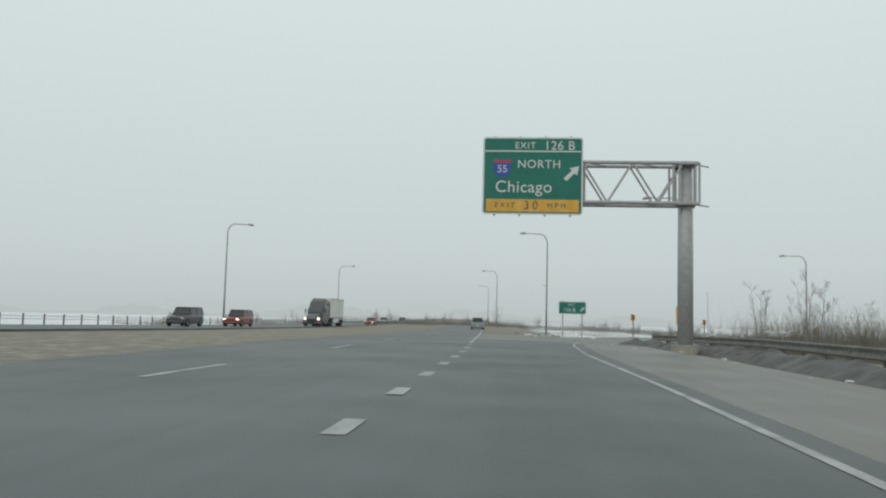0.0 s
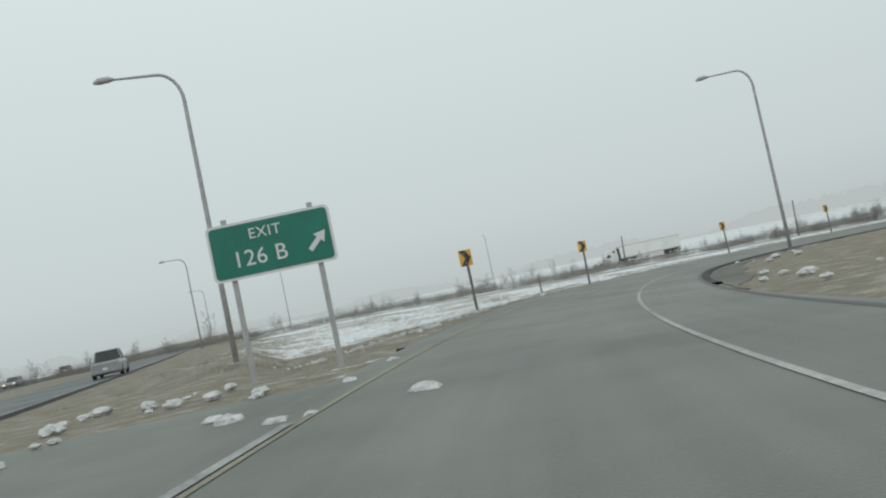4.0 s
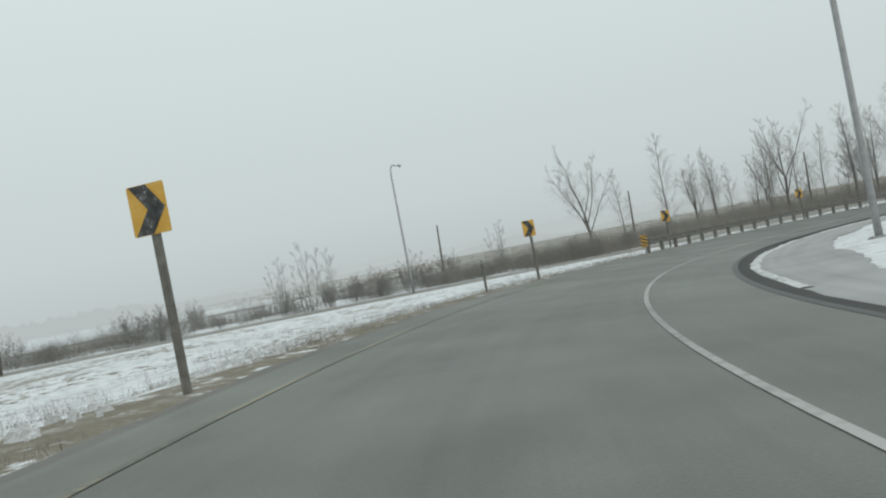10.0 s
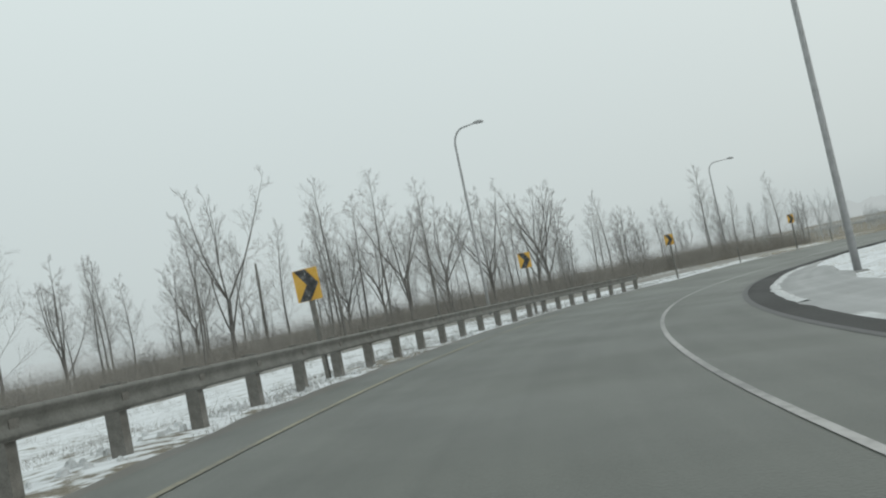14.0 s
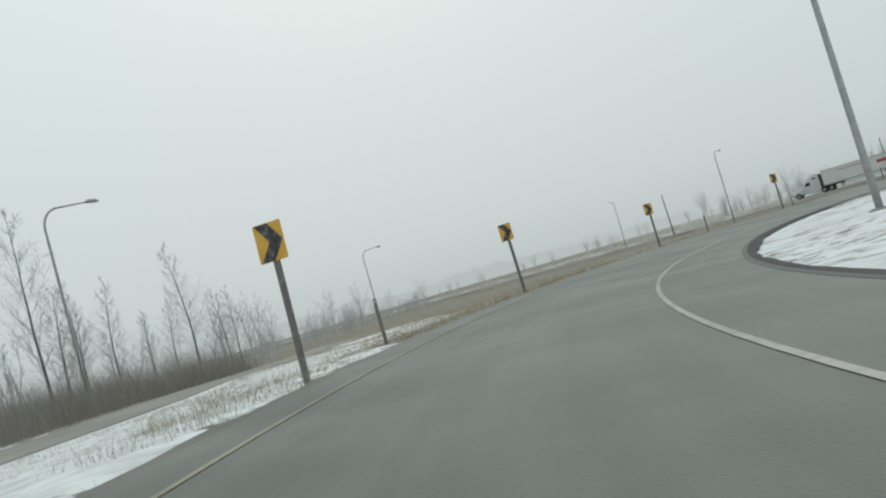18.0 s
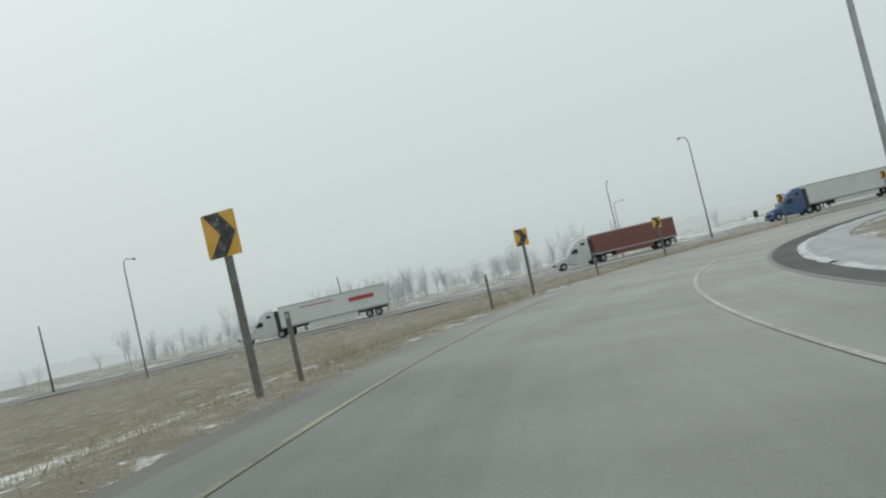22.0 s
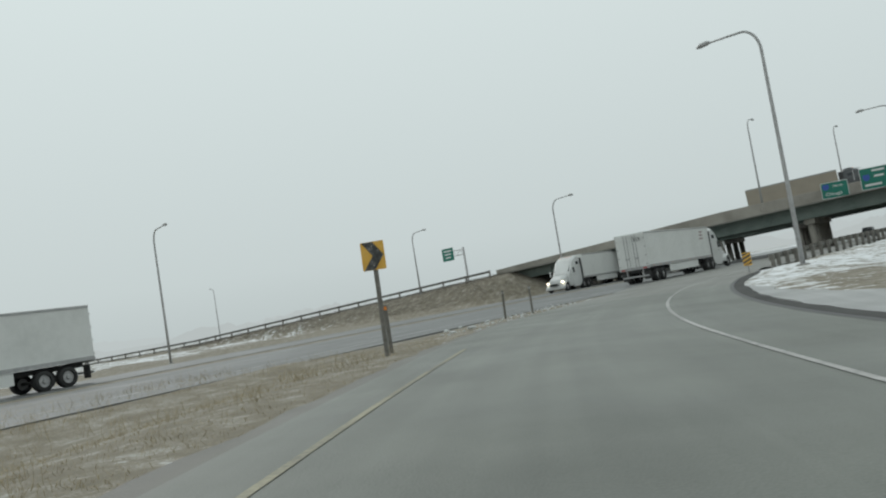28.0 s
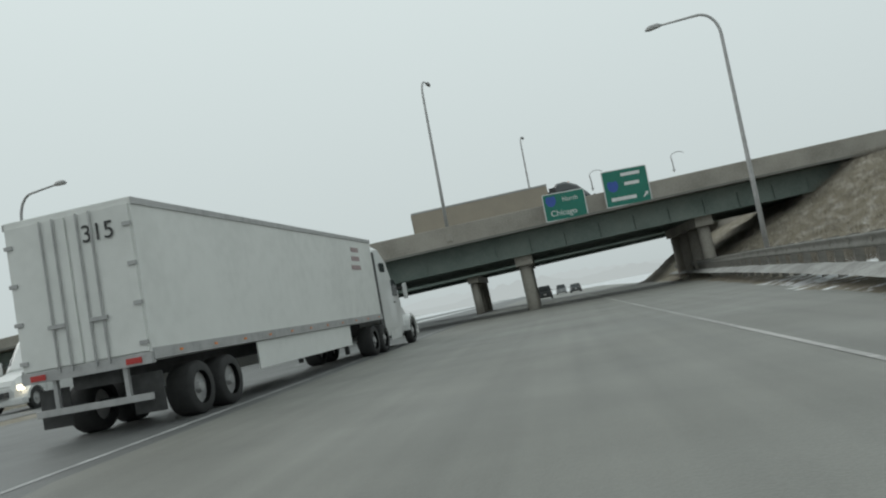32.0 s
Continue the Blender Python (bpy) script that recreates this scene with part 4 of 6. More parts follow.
for k in range(4):
    part("hanger", box(bmesh.new(), 0.07, 0.16, 3.2, -1.5 + k, 0.1, 0), GALV, gs)

# exit sign in the gore
gz0 = soil(6.2, 83.1)
exit_sign = thing("exit_sign", pose(6.22, 83.1, gz0, 0, 0, -12), "green exit sign with white letters on two steel posts", "road sign")
es = board_of(exit_sign, 2.85, 1.3, Matrix.Translation((0, -0.06, 2.23 - gz0)))
text_on(es, "EXIT", -0.1, 0.32, 0.34, spacing=1.1)
text_on(es, "126 B", -0.3, -0.22, 0.52, spacing=1.05)
arrow_on(es, 1.05, -0.12, 0.46)
for x in (-1.0, 1.0):
    part("post", box(bmesh.new(), 0.12, 0.07, 3.2 - gz0, x, 0.02, (2.8 - gz0) / 2, 0.01), GALV, exit_sign)

# yellow ramp advisory sign on the lamp mast
ramp_sign = thing("ramp_speed_sign", pose(14.15, 67.7, soil(14.15, 67.7), 0, 0, -12), "yellow ramp speed sign with looping arrow", "road sign")
zs = 1.6 - soil(14.15, 67.7)
rs = part("board", prism(bmesh.new(), [(x, z + zs) for x, z in rounded(0.95, 1.45, 0.06)], 0.012), YELLOW, ramp_sign)
part("border", prism(bmesh.new(), [(x, z + zs) for x, z in rounded(0.9, 0.02, 0.008)], 0.004, Matrix.Translation((0, -0.008, 0.38))), BLACK, rs)
words("lettering", "RAMP", 0.22, BLACK, rs, Matrix.Translation((0, -0.012, zs + 0.54)) @ FLAT, 1.1)
words("lettering", "30", 0.36, BLACK, rs, Matrix.Translation((0.05, -0.012, zs - 0.45)) @ FLAT)
part("loop_arrow", tube(bmesh.new(), [(-0.02 + 0.24 * math.sin(radians(a)), -0.012, zs + 0.08 + 0.24 * math.cos(radians(a))) for a in range(-150, 136, 15)], 0.04, 6), BLACK, rs, "black looping arrow")
part("arrow_head", prism(bmesh.new(), [(0.0, zs - 0.12), (0.24, zs - 0.22), (0.22, zs + 0.03)], 0.006, Matrix.Translation((0, -0.012, 0))), BLACK, rs)
part("clamp", box(bmesh.new(), 0.3, 0.14, 0.06, 0, 0.08, zs, 0.01), GALV, ramp_sign)
part("post", box(bmesh.new(), 0.07, 0.05, zs + 0.7, -0.0, 0.035, (zs + 0.7) / 2), GALV, ramp_sign)


# ---- bridge of the high road over the low road ----
def bridge(name, x0, x1, y0, y1, label, bents):
    z0 = high_z(y0)
    slope = math.degrees(math.atan((high_z(y1) - z0) / (y1 - y0)))
    t = thing(name, pose((x0 + x1) / 2, y0, z0, slope), label, "bridge", kind="structure")
    w, ln = x1 - x0, y1 - y0
    part("deck", box(bmesh.new(), w, ln, 0.24, 0, ln / 2, -0.18, 0.02), BRIDGE_CONC, t)
    for x in (-w / 2 + 0.2, w / 2 - 0.2):
        bm = loft(bmesh.new(), [[(x - 0.2, y, -0.05), (x - 0.2, y, h), (x - 0.17, y, h + 0.03), (x + 0.17, y, h + 0.03), (x + 0.2, y, h), (x + 0.2, y, -0.05)] for y, h in ((0, 0.7), (ln * 0.4, 1.75), (ln, 1.77))])
        part("parapet", bm, BRIDGE_CONC, t, "stained tan concrete parapet")
    n = 5
    for k in range(n):
        x = -w / 2 + 0.35 + (w - 0.7) * k / (n - 1)
        bm = bmesh.new()
        box(bm, 0.04, ln, 0.84, x, ln / 2, -0.78)
        box(bm, 0.36, ln, 0.05, x, ln / 2, -0.36)
        box(bm, 0.42, ln, 0.06, x, ln / 2, -1.21)
        part("girder", bm, BRIDGE_GREEN, t, "faded green steel girder")
    for side in (-1, 1):
        x = side * (w / 2 + 0.03)
        bm = bmesh.new()
        loft(bm, [[(x - 0.02, y, -1.24), (x - 0.02, y, h), (x - 0.15, y, h + 0.02), (x - 0.15, y, h + 0.06), (x + 0.15, y, h + 0.06), (x + 0.15, y, h + 0.02), (x + 0.02, y, h), (x + 0.02, y, -1.24)] for y, h in ((0, -0.25), (ln * 0.4, 0.27), (ln, 0.28))])
        box(bm, 0.36, ln, 0.06, x, ln / 2, -1.25)
        part("fascia_girder", bm, BRIDGE_GREEN, t, "faded green steel fascia girder")
        for k in range(int(ln / 2.4)):
            part("stiffener", box(bmesh.new(), 0.12, 0.03, 1.0, x + side * 0.08, 1.2 + 2.4 * k, -0.72), BRIDGE_GREEN, t)
    # the bents stand askew to the deck, in line with the road below
    skew = Matrix.Rotation(radians(-6), 4, "Z")
    for y, cols, wide in bents:
        at = Matrix.Translation((0, y - y0, 0)) @ skew
        part("pier_cap", box(bmesh.new(), w - 0.6, wide, 0.7, 0, 0, -1.58, 0.06, at), BRIDGE_CONC, t)
        for k in range(cols):
            x = -w / 2 + 1.1 + (w - 2.2) * k / (cols - 1)
            bm = tube(bmesh.new(), [at @ Vector((x, 0, B_Z - z0 - 2.5)), at @ Vector((x, 0, -1.9))], 0.42, 14)
            part("column", bm, BRIDGE_CONC, t, smooth=True)
    return t


bridge("bridge", -9.6, 4.4, -72, 7, "concrete deck bridge on faded green girders", [(-17.4, 4, 1.2), (-30.0, 5, 1.2), (-47.0, 5, 1.1), (-59, 5, 1.1)])
bridge("bridge", -37.5, -22.5, -76, -7, "second parallel bridge on faded green girders", [(-33.2, 4, 1.1), (-44.6, 4, 1.1), (-58, 4, 1.1)])
for x, y, z in ((-16, -7.6, -0.9), (-16, -73.5, -3.6)):
    tagged(part("abutment", prism(bmesh.new(), [(-22, z - 1.2), (-22, z + 0.3), (22, z + 0.3), (22, z - 1.2)], 1.4, Matrix.Translation((x, y, 0)), 0.03), BRIDGE_CONC), "concrete bridge abutment", "abutment", kind="structure")

# two green direction signs on the bridge face
for yc, w, h, z0, words_up in ((-27.3, 2.9, 1.9, 0.25, ("55", "Chicago")), (-23.0, 3.1, 2.5, 0.75, ("", ""))):
    sg = thing("direction_sign", pose(4.75, yc, z0, 0, 0, 90 + 0), "green direction sign mounted on the bridge parapet", "road sign", "direction signs on the bridge")
    bd = board_of(sg, w, h, Matrix.Translation((0, -0.25, 0)))
    for x in (-w / 3, w / 3):
        part("bracket", box(bmesh.new(), 0.1, 0.5, 0.1, x, 0.05, 0.2), GALV, sg)
        part("bracket", box(bmesh.new(), 0.1, 0.5, 0.1, x, 0.05, -0.5), GALV, sg)
    if words_up[1]:
        text_on(bd, words_up[1], -0.15, -0.45, 0.55)
        text_on(bd, "North", 0.4, 0.42, 0.42)
        part("route_shield", prism(bmesh.new(), [(x * 0.95 - 0.9, z * 0.95 + 0.42) for x, z in shield], 0.006, Matrix.Translation((0, -0.027, 0))), SIGN_BLUE, bd, "blue route shield")
    else:
        part("text_bar", box(bmesh.new(), 1.3, 0.006, 0.22, 0.4, -0.027, 0.85), SIGN_WHITE, bd)
        part("route_shield", prism(bmesh.new(), [(x - 0.9, z + 0.15) for x, z in shield], 0.006, Matrix.Translation((0, -0.027, 0))), SIGN_BLUE, bd, "blue route shield")
        part("text_bar", box(bmesh.new(), 1.0, 0.006, 0.22, 0.4, -0.027, 0.2), SIGN_WHITE, bd)
        part("text_bar", box(bmesh.new(), 1.7, 0.006, 0.24, -0.3, -0.027, -0.75), SIGN_WHITE, bd)
        arrow_on(bd, 1.2, -0.72, 0.4)

for x, y, a, top in ((4.2, -35.4, 285, 10.9), (-22.3, -26.5, 285, 11.0)):
    street_lamp(x, y, a, top - high_z(y) - 0.8, z=high_z(y) + 0.8, arm=1.6)
small_sign = thing("road_sign", pose(114.6, -43.9, soil(114.6, -43.9), 0, 0, 150), "small road sign seen from its grey back", "road sign")
part("post", box(bmesh.new(), 0.06, 0.05, 2.0, 0, 0.04, 0.9), GALV, small_sign)
part("board", prism(bmesh.new(), [(x, z + 1.6) for x, z in rounded(0.5, 0.78, 0.04)], 0.008), CHASSIS, small_sign, "grey unpainted board")

# short bracket posts on the parapet beside the signs
for y in (-19.4, -25.1):
    z = high_z(y) + 1.72
    sp = thing("bracket_post", pose(4.2, y, z, 0, 0, 90), "short grey bracket post on the bridge parapet", "bracket post", "bracket posts on the bridge")
    part("stem", tube(bmesh.new(), [(0, 0, -0.1), (0, 0, 0.5), (-0.05, 0, 1.0)], [0.05, 0.045, 0.035], 8), GALV, sp)
    part("hook", tube(bmesh.new(), [(-0.05 + 0.5 * (1 - math.cos(radians(q))), 0, 0.95 + 0.3 * math.sin(radians(q))) for q in range(0, 151, 25)], 0.025, 6), GALV, sp)
    part("flange", box(bmesh.new(), 0.2, 0.2, 0.03, 0, 0, 0.04, 0.005), GALV, sp)

# small overhead sign beyond the bridge approach
far_sign = thing("overhead_sign", pose(-54, -108.5, soil(-54, -108.5)), "green sign on a cantilever arm by the motorway", "overhead sign")
zz = -soil(-54, -108.5)
part("mast", tube(bmesh.new(), [(3.5, 0, 0), (3.5, 0, zz + 6.2)], 0.25, 12), GALV, far_sign, smooth=True)
for z in (4.6, 5.8):
    part("chord", tube(bmesh.new(), [(-2.4, 0, zz + z), (3.6, 0, zz + z)], 0.09, 8), GALV, far_sign)
for k in range(5):
    part("brace", tube(bmesh.new(), [(-2.0 + 1.1 * k, 0, zz + (4.6 if k % 2 else 5.8)), (-0.9 + 1.1 * k, 0, zz + (5.8 if k % 2 else 4.6))], 0.05, 6), GALV, far_sign)
fb = board_of(far_sign, 3.6, 3.0, Matrix.Translation((-1.2, -0.3, zz + 5.2)))
for k in range(3):
    part("text_bar", box(bmesh.new(), 2.4 - 0.4 * k, 0.006, 0.3, 0, -0.027, 0.8 - 0.75 * k), SIGN_WHITE, fb)
far_sign.rotation_euler.z = radians(75)


# ---- median fence of the high road ----
fence = thing("cable_fence", Matrix(), "low cable fence on short dark posts beside the motorway", "fence")
for k in range(110):
    y = -30 + 2.9 * k
    p = high(y, -36.0)
    if k < 70:
        part("post", box(bmesh.new(), 0.1, 0.1, 1.05, p.x, p.y, p.z + 0.3, 0.01), WOOD, fence)
for z in (0.5, 0.72):
    part("cable", tube(bmesh.new(), [high(y, -36.0, z - 0.1) for y in span(-30, 170, 10)], 0.022, 5), GALV, fence)


# ---- bare trees ----
def spike(v, f, p, d, length, radius):
    """A twig: a slender three-sided cone."""
    side = d.orthogonal().normalized() * radius
    other = d.cross(side)
    i = len(v)
    v += [p + side, p - 0.5 * side + 0.87 * other, p - 0.5 * side - 0.87 * other, p + d * length]
    f += [(i, i + 1, i + 3), (i + 1, i + 2, i + 3), (i + 2, i, i + 3)]


def bough(v, f, path, radii):
    """A three-sided branch along points."""
    rings = []
    for k, p in enumerate(path):
        d = (path[min(k + 1, len(path) - 1)] - path[max(k - 1, 0)]).normalized()
        side = d.orthogonal().normalized() * radii[k]
        other = d.cross(side)
        rings.append(len(v))
        v += [p + side, p - 0.5 * side + 0.87 * other, p - 0.5 * side - 0.87 * other]
    for a, b in zip(rings, rings[1:]):
        for k in range(3):
            j = (k + 1) % 3
            f.append((a + k, a + j, b + j, b + k))


def around(d, tilt, turn):
    side = d.orthogonal().normalized()
    return (d * math.cos(tilt) + (side * math.cos(turn) + d.cross(side) * math.sin(turn)) * math.sin(tilt)).normalized()


def crooked(p, d, length, steps, rise, rnd, wander=0.1):
    path = [p.copy()]
    for _ in range(steps):
        d = (d + Vector((rnd.uniform(-1, 1), rnd.uniform(-1, 1), rnd.uniform(-0.5, 0.5))) * wander + Vector((0, 0, rise))).normalized()
        p = p + d * (length / steps)
        path.append(p.copy())
    return path


def leafless(v, f, stem, reach, count, tilt, rnd, low_u=0.25, thick=0.012, far=False):
    """Side branches with their twigs, set along a stem from low_u of its length to its tip; far: fewer, stouter twigs."""
    shoots, twigs, slim = (5, 3, 0.011) if far else (9, 8, 0.0032)
    turn = rnd.uniform(0, 6.28)
    for k in range(count):
        u = low_u + (1 - low_u) * ((k + rnd.random()) / count) ** 0.9
        q = min(u, 0.999) * (len(stem) - 1)
        i = int(q)
        p, d = stem[i].lerp(stem[i + 1], q - i), (stem[i + 1] - stem[i]).normalized()
        turn += 2.4 + rnd.uniform(-0.4, 0.4)
        w = (u - low_u) / (1 - low_u)
        size = reach * (0.22 + 0.95 * (1 - w) ** 0.8) * (0.55 + 0.45 * min(1, w * 5 + 0.3)) * rnd.uniform(0.6, 1.1)
        limb = crooked(p, around(d, radians(tilt * rnd.uniform(0.75, 1.25)), turn), size, 4, 0.1, rnd)
        r = thick * (0.35 + 0.75 * size / reach)
        bough(v, f, limb, [r, r * 0.8, r * 0.6, r * 0.45, r * 0.25])
        for j in range(shoots):
            z = 0.15 + 0.85 * (j + rnd.random()) / shoots
            y = min(z, 0.999) * 4
            m = int(y)
            b, e = limb[m].lerp(limb[m + 1], y - m), (limb[m + 1] - limb[m]).normalized()
            ln = size * rnd.uniform(0.3, 0.62) * (1.2 - 0.55 * z)
            shoot = crooked(b, around(e, radians(rnd.uniform(22, 58)), rnd.uniform(0, 6.28)), ln, 2, 0.05, rnd, 0.16)
            bough(v, f, shoot, [max(r * 0.4, 0.006), max(r * 0.3, 0.005), 0.003])
            for _ in range(twigs):
                g = rnd.uniform(0.05, 0.95)
                at = shoot[0].lerp(shoot[2], g)
                spike(v, f, at, around((shoot[2] - shoot[0]).normalized(), radians(rnd.uniform(20, 60)), rnd.uniform(0, 6.28)), ln * rnd.uniform(0.3, 0.8), slim)


def bare_tree(seed, tall, form, label, far=False):
    """form: leader (one straight stem), spread (a forked trunk and a round crown), clump (several slim stems), bush or thicket (a dense round bush)."""
    rnd = random.Random(seed)
    t = thing("tree", Matrix(), label, "tree", "bare trees beside the ramp")
    a, v, f = bmesh.new(), [], []
    up = Vector((0, 0, 1))
    if form == "leader":
        stem = crooked(Vector((0, 0, -0.2)), around(up, 0.04, rnd.uniform(0, 6)), tall, 9, 0.02, rnd, 0.05)
        tube(a, stem, [tall * 0.0095 * (1 - 0.93 * k / 9) for k in range(10)], 7, cap=False)
        leafless(v, f, stem, tall * 0.27, 28, 44, rnd, 0.15, tall * 0.0015)
    elif form == "spread":
        trunk = crooked(Vector((0, 0, -0.2)), up, tall * 0.34, 4, 0.0, rnd, 0.05)
        tube(a, trunk, [tall * r for r in (0.015, 0.0125, 0.0115, 0.011, 0.011)], 8, cap=False)
        for k in range(5 if far else 7):
            limb = crooked(trunk[-1 - k % 3], around(up, radians(rnd.uniform(8, 40)), 0.93 * k + rnd.uniform(-0.3, 0.3)), tall * rnd.uniform(0.48, 0.68), 6, 0.03, rnd, 0.13)
            tube(a, limb, [tall * 0.006 * (1 - 0.9 * j / 6) for j in range(7)], 5, cap=False)
            leafless(v, f, limb, tall * 0.2, 8, 44, rnd, 0.12, tall * 0.0013, far)
    else:
        stems = {"clump": 5, "bush": 8, "thicket": 20}[form]
        for k in range(stems):
            lean = {"clump": 0.16, "bush": 0.55, "thicket": 0.8}[form]
            high_k = tall * rnd.uniform(0.6, 1.0)
            stem = crooked(Vector((rnd.uniform(-0.7, 0.7), rnd.uniform(-0.7, 0.7), -0.1)), around(up, lean * rnd.random(), rnd.uniform(0, 6.28)), high_k, 5, 0.06, rnd, 0.12)
            tube(a, stem, [tall * 0.0048 * (1 - 0.9 * j / 5) for j in range(6)], 5, cap=False)
            leafless(v, f, stem, high_k * (0.3 if form == "clump" else 0.42), 6 if form == "clump" else 5, 38, rnd, 0.12, tall * 0.0019, far)
    part("trunk", a, BARK, t, smooth=True)
    sheet("crown", v, f, TWIG, t)
    return t


kinds = [bare_tree(3, 11.5, "spread", "bare grey winter tree with a forked trunk and round crown"), bare_tree(8, 12.5, "leader", "tall bare grey tree with one straight stem"),
         bare_tree(15, 9.0, "spread", "low bare tree with a wide pale crown"), bare_tree(22, 10.0, "leader", "slender bare grey tree with upright twigs"),
         bare_tree(31, 3.4, "bush", "bare scrub bush with many stems"), bare_tree(44, 8.0, "clump", "clump of slender bare saplings")]
thicket = bare_tree(63, 3.3, "thicket", "dense round bare bush beyond the side road")


def shape_of(t):
    """Takes a built tree apart into bare points and faces, and removes it."""
    out = []
    for o in list(t.children):
        pts = np.zeros(3 * len(o.data.vertices))
        o.data.vertices.foreach_get("co", pts)
        out.append((pts.reshape(-1, 3), [tuple(q.vertices) for q in o.data.polygons]))
        bpy.data.objects.remove(o)
    bpy.data.objects.remove(t)
    return out


hazed = [shape_of(bare_tree(52, 9.0, "spread", "", far=True)), shape_of(bare_tree(57, 5.0, "bush", "", far=True))]
spots = []
THICKETS = [(136.6, 165.3, 1.15), (134.4, 167.3, 0.95), (138.8, 163.2, 0.65), (144.6, 157.2, 0.62), (146.2, 155.6, 0.55), (147.6, 154.2, 0.95), (149.8, 152.2, 0.9), (152.4, 149.4, 0.85), (155.0, 146.6, 0.8),
            (109.7, 185.3, 1.0), (112.4, 183.6, 0.9), (121.6, 177.1, 0.7), (125.2, 174.5, 0.8), (127.8, 172.7, 0.85), (130.4, 170.5, 0.95), (132.6, 168.8, 1.05), (97.2, 191.8, 0.75), (103.8, 188.6, 0.55), (92.9, 193.6, 0.55), (88.6, 194.9, 0.5), (116.5, 181.0, 0.5)]
rnd = random.Random(5)
FIXED = [(163.8, 155.9, 0, 1.35), (172, 146.5, 1, 1.15), (176.5, 143.2, 2, 1.3), (172.3, 132.9, 3, 1.15), (177, 131, 4, 1.2), (190.4, 108.5, 0, 1.3), (185, 116, 1, 1.2), (182, 126, 3, 1.15), (162, 157.5, 4, 0.8), (150, 164, 4, 1.1), (146, 169, 4, 0.8), (139, 172, 4, 0.9)]
for x, y, k, sc in FIXED:
    spots.append((x, y, k, sc))
for k in range(62):
    s = rnd.uniform(244, 287)
    spots.append((*on(s, side_lat(min(s, 292)) - 8 - 30 * rnd.random() ** 1.4).xy, rnd.choice((0, 1, 3, 3, 3, 5, 4, 4)), rnd.uniform(0.6, 1.3)))
for k in range(26):
    spots.append((rnd.uniform(15.5, 27), rnd.uniform(42, 56), rnd.choice((4, 4, 5)), rnd.uniform(0.45, 0.75)))
for k in range(10):
    s = rnd.uniform(222, 246)
    spots.append((*on(s, side_lat(s) - 5 - 20 * rnd.random()).xy, 4, rnd.uniform(0.4, 0.9)))
for k in range(34):
    s = rnd.uniform(287, 318)
    spots.append((*on(s, side_lat(s) - rnd.uniform(8, 42)).xy, rnd.choice((1, 3, 3, 5, 4)), rnd.uniform(0.7, 1.15)))
for k in range(55):
    s = rnd.uniform(115, 226)
    spots.append((*on(s, side_lat(s) - 6 - 60 * rnd.random() ** 1.3).xy, rnd.choice((4, 4, 4, 7)), rnd.uniform(0.5, 1.15)))
for k in range(20):
    s = rnd.uniform(188, 216)
    spots.append((*on(s, side_lat(s) - rnd.uniform(5, 15)).xy, rnd.choice((4, 4, 4, 5)), rnd.uniform(0.6, 1.1)))
for k in range(46):
    s = rnd.uniform(112, 206)
    spots.append((*on(s, side_lat(s) - 5 - 12 * rnd.random() ** 1.5).xy, rnd.choice((4, 4, 4, 4, 5)), rnd.uniform(0.45, 0.85)))
for k in range(14):
    s = rnd.uniform(206, 240)
    spots.append((*on(s, side_lat(s) - rnd.uniform(5, 13)).xy, rnd.choice((4, 4, 5)), rnd.uniform(0.6, 1.05)))
# hero trees beyond the side road, and a hedgerow of round crowns past the low road
spots += [(171.6, 122.8, 1, 1.0), (172.8, 124.0, 5, 1.2), (165.9, 133.1, 3, 1.05), (168.5, 116.0, 1, 0.85), (169.6, 114.2, 5, 1.1), (178, 110, 3, 0.95), (183, 104, 1, 0.8), (181, 99, 5, 1.1)]
for x0, x1, y0, n, lo, hi in ((116, 152, -196, 34, 0.75, 1.15), (60, 116, -184, 40, 0.55, 0.95), (152, 222, -198, 46, 0.55, 0.9), (222, 330, -150, 42, 0.45, 0.75)):
    for k in range(n):
        spots.append((rnd.uniform(x0, x1), y0 + rnd.uniform(-9, 9), rnd.choice((6, 6, 7)), rnd.uniform(lo, hi)))
for k in range(84):
    spots.append((rnd.uniform(70, 222), -192 + rnd.uniform(-10, 10), rnd.choice((7, 7, 6)), rnd.uniform(0.9, 1.35)))
for k in range(76):
    u = rnd.random()
    spots.append((222 + 34 * u + rnd.uniform(-12, 12), 44 - 92 * u, rnd.choice((7, 7, 7, 6)), rnd.uniform(0.6, 1.15)))
for k in range(30):
    a = (rnd.choice((0.03, 0.16, 0.22, 0.36, 0.45, 0.6, 0.72, 0.9)) + rnd.gauss(0, 0.025))
    spots.append((235 - 330 * a, -160 - 40 * a + rnd.uniform(-16, 16), rnd.choice((6, 7, 7, 7)), rnd.uniform(0.5, 0.8)))
used = set()
rows_v, rows_f, rows_n = [], [], 0
for n, (x, y, sc) in enumerate(THICKETS):
    ob = copy_thing(thicket, Matrix()) if n else thicket
    ob.matrix_basis = pose(x, y, soil(x, y) - 0.05, 0, 0, 77 * n)
    ob.scale = (sc, sc, sc)
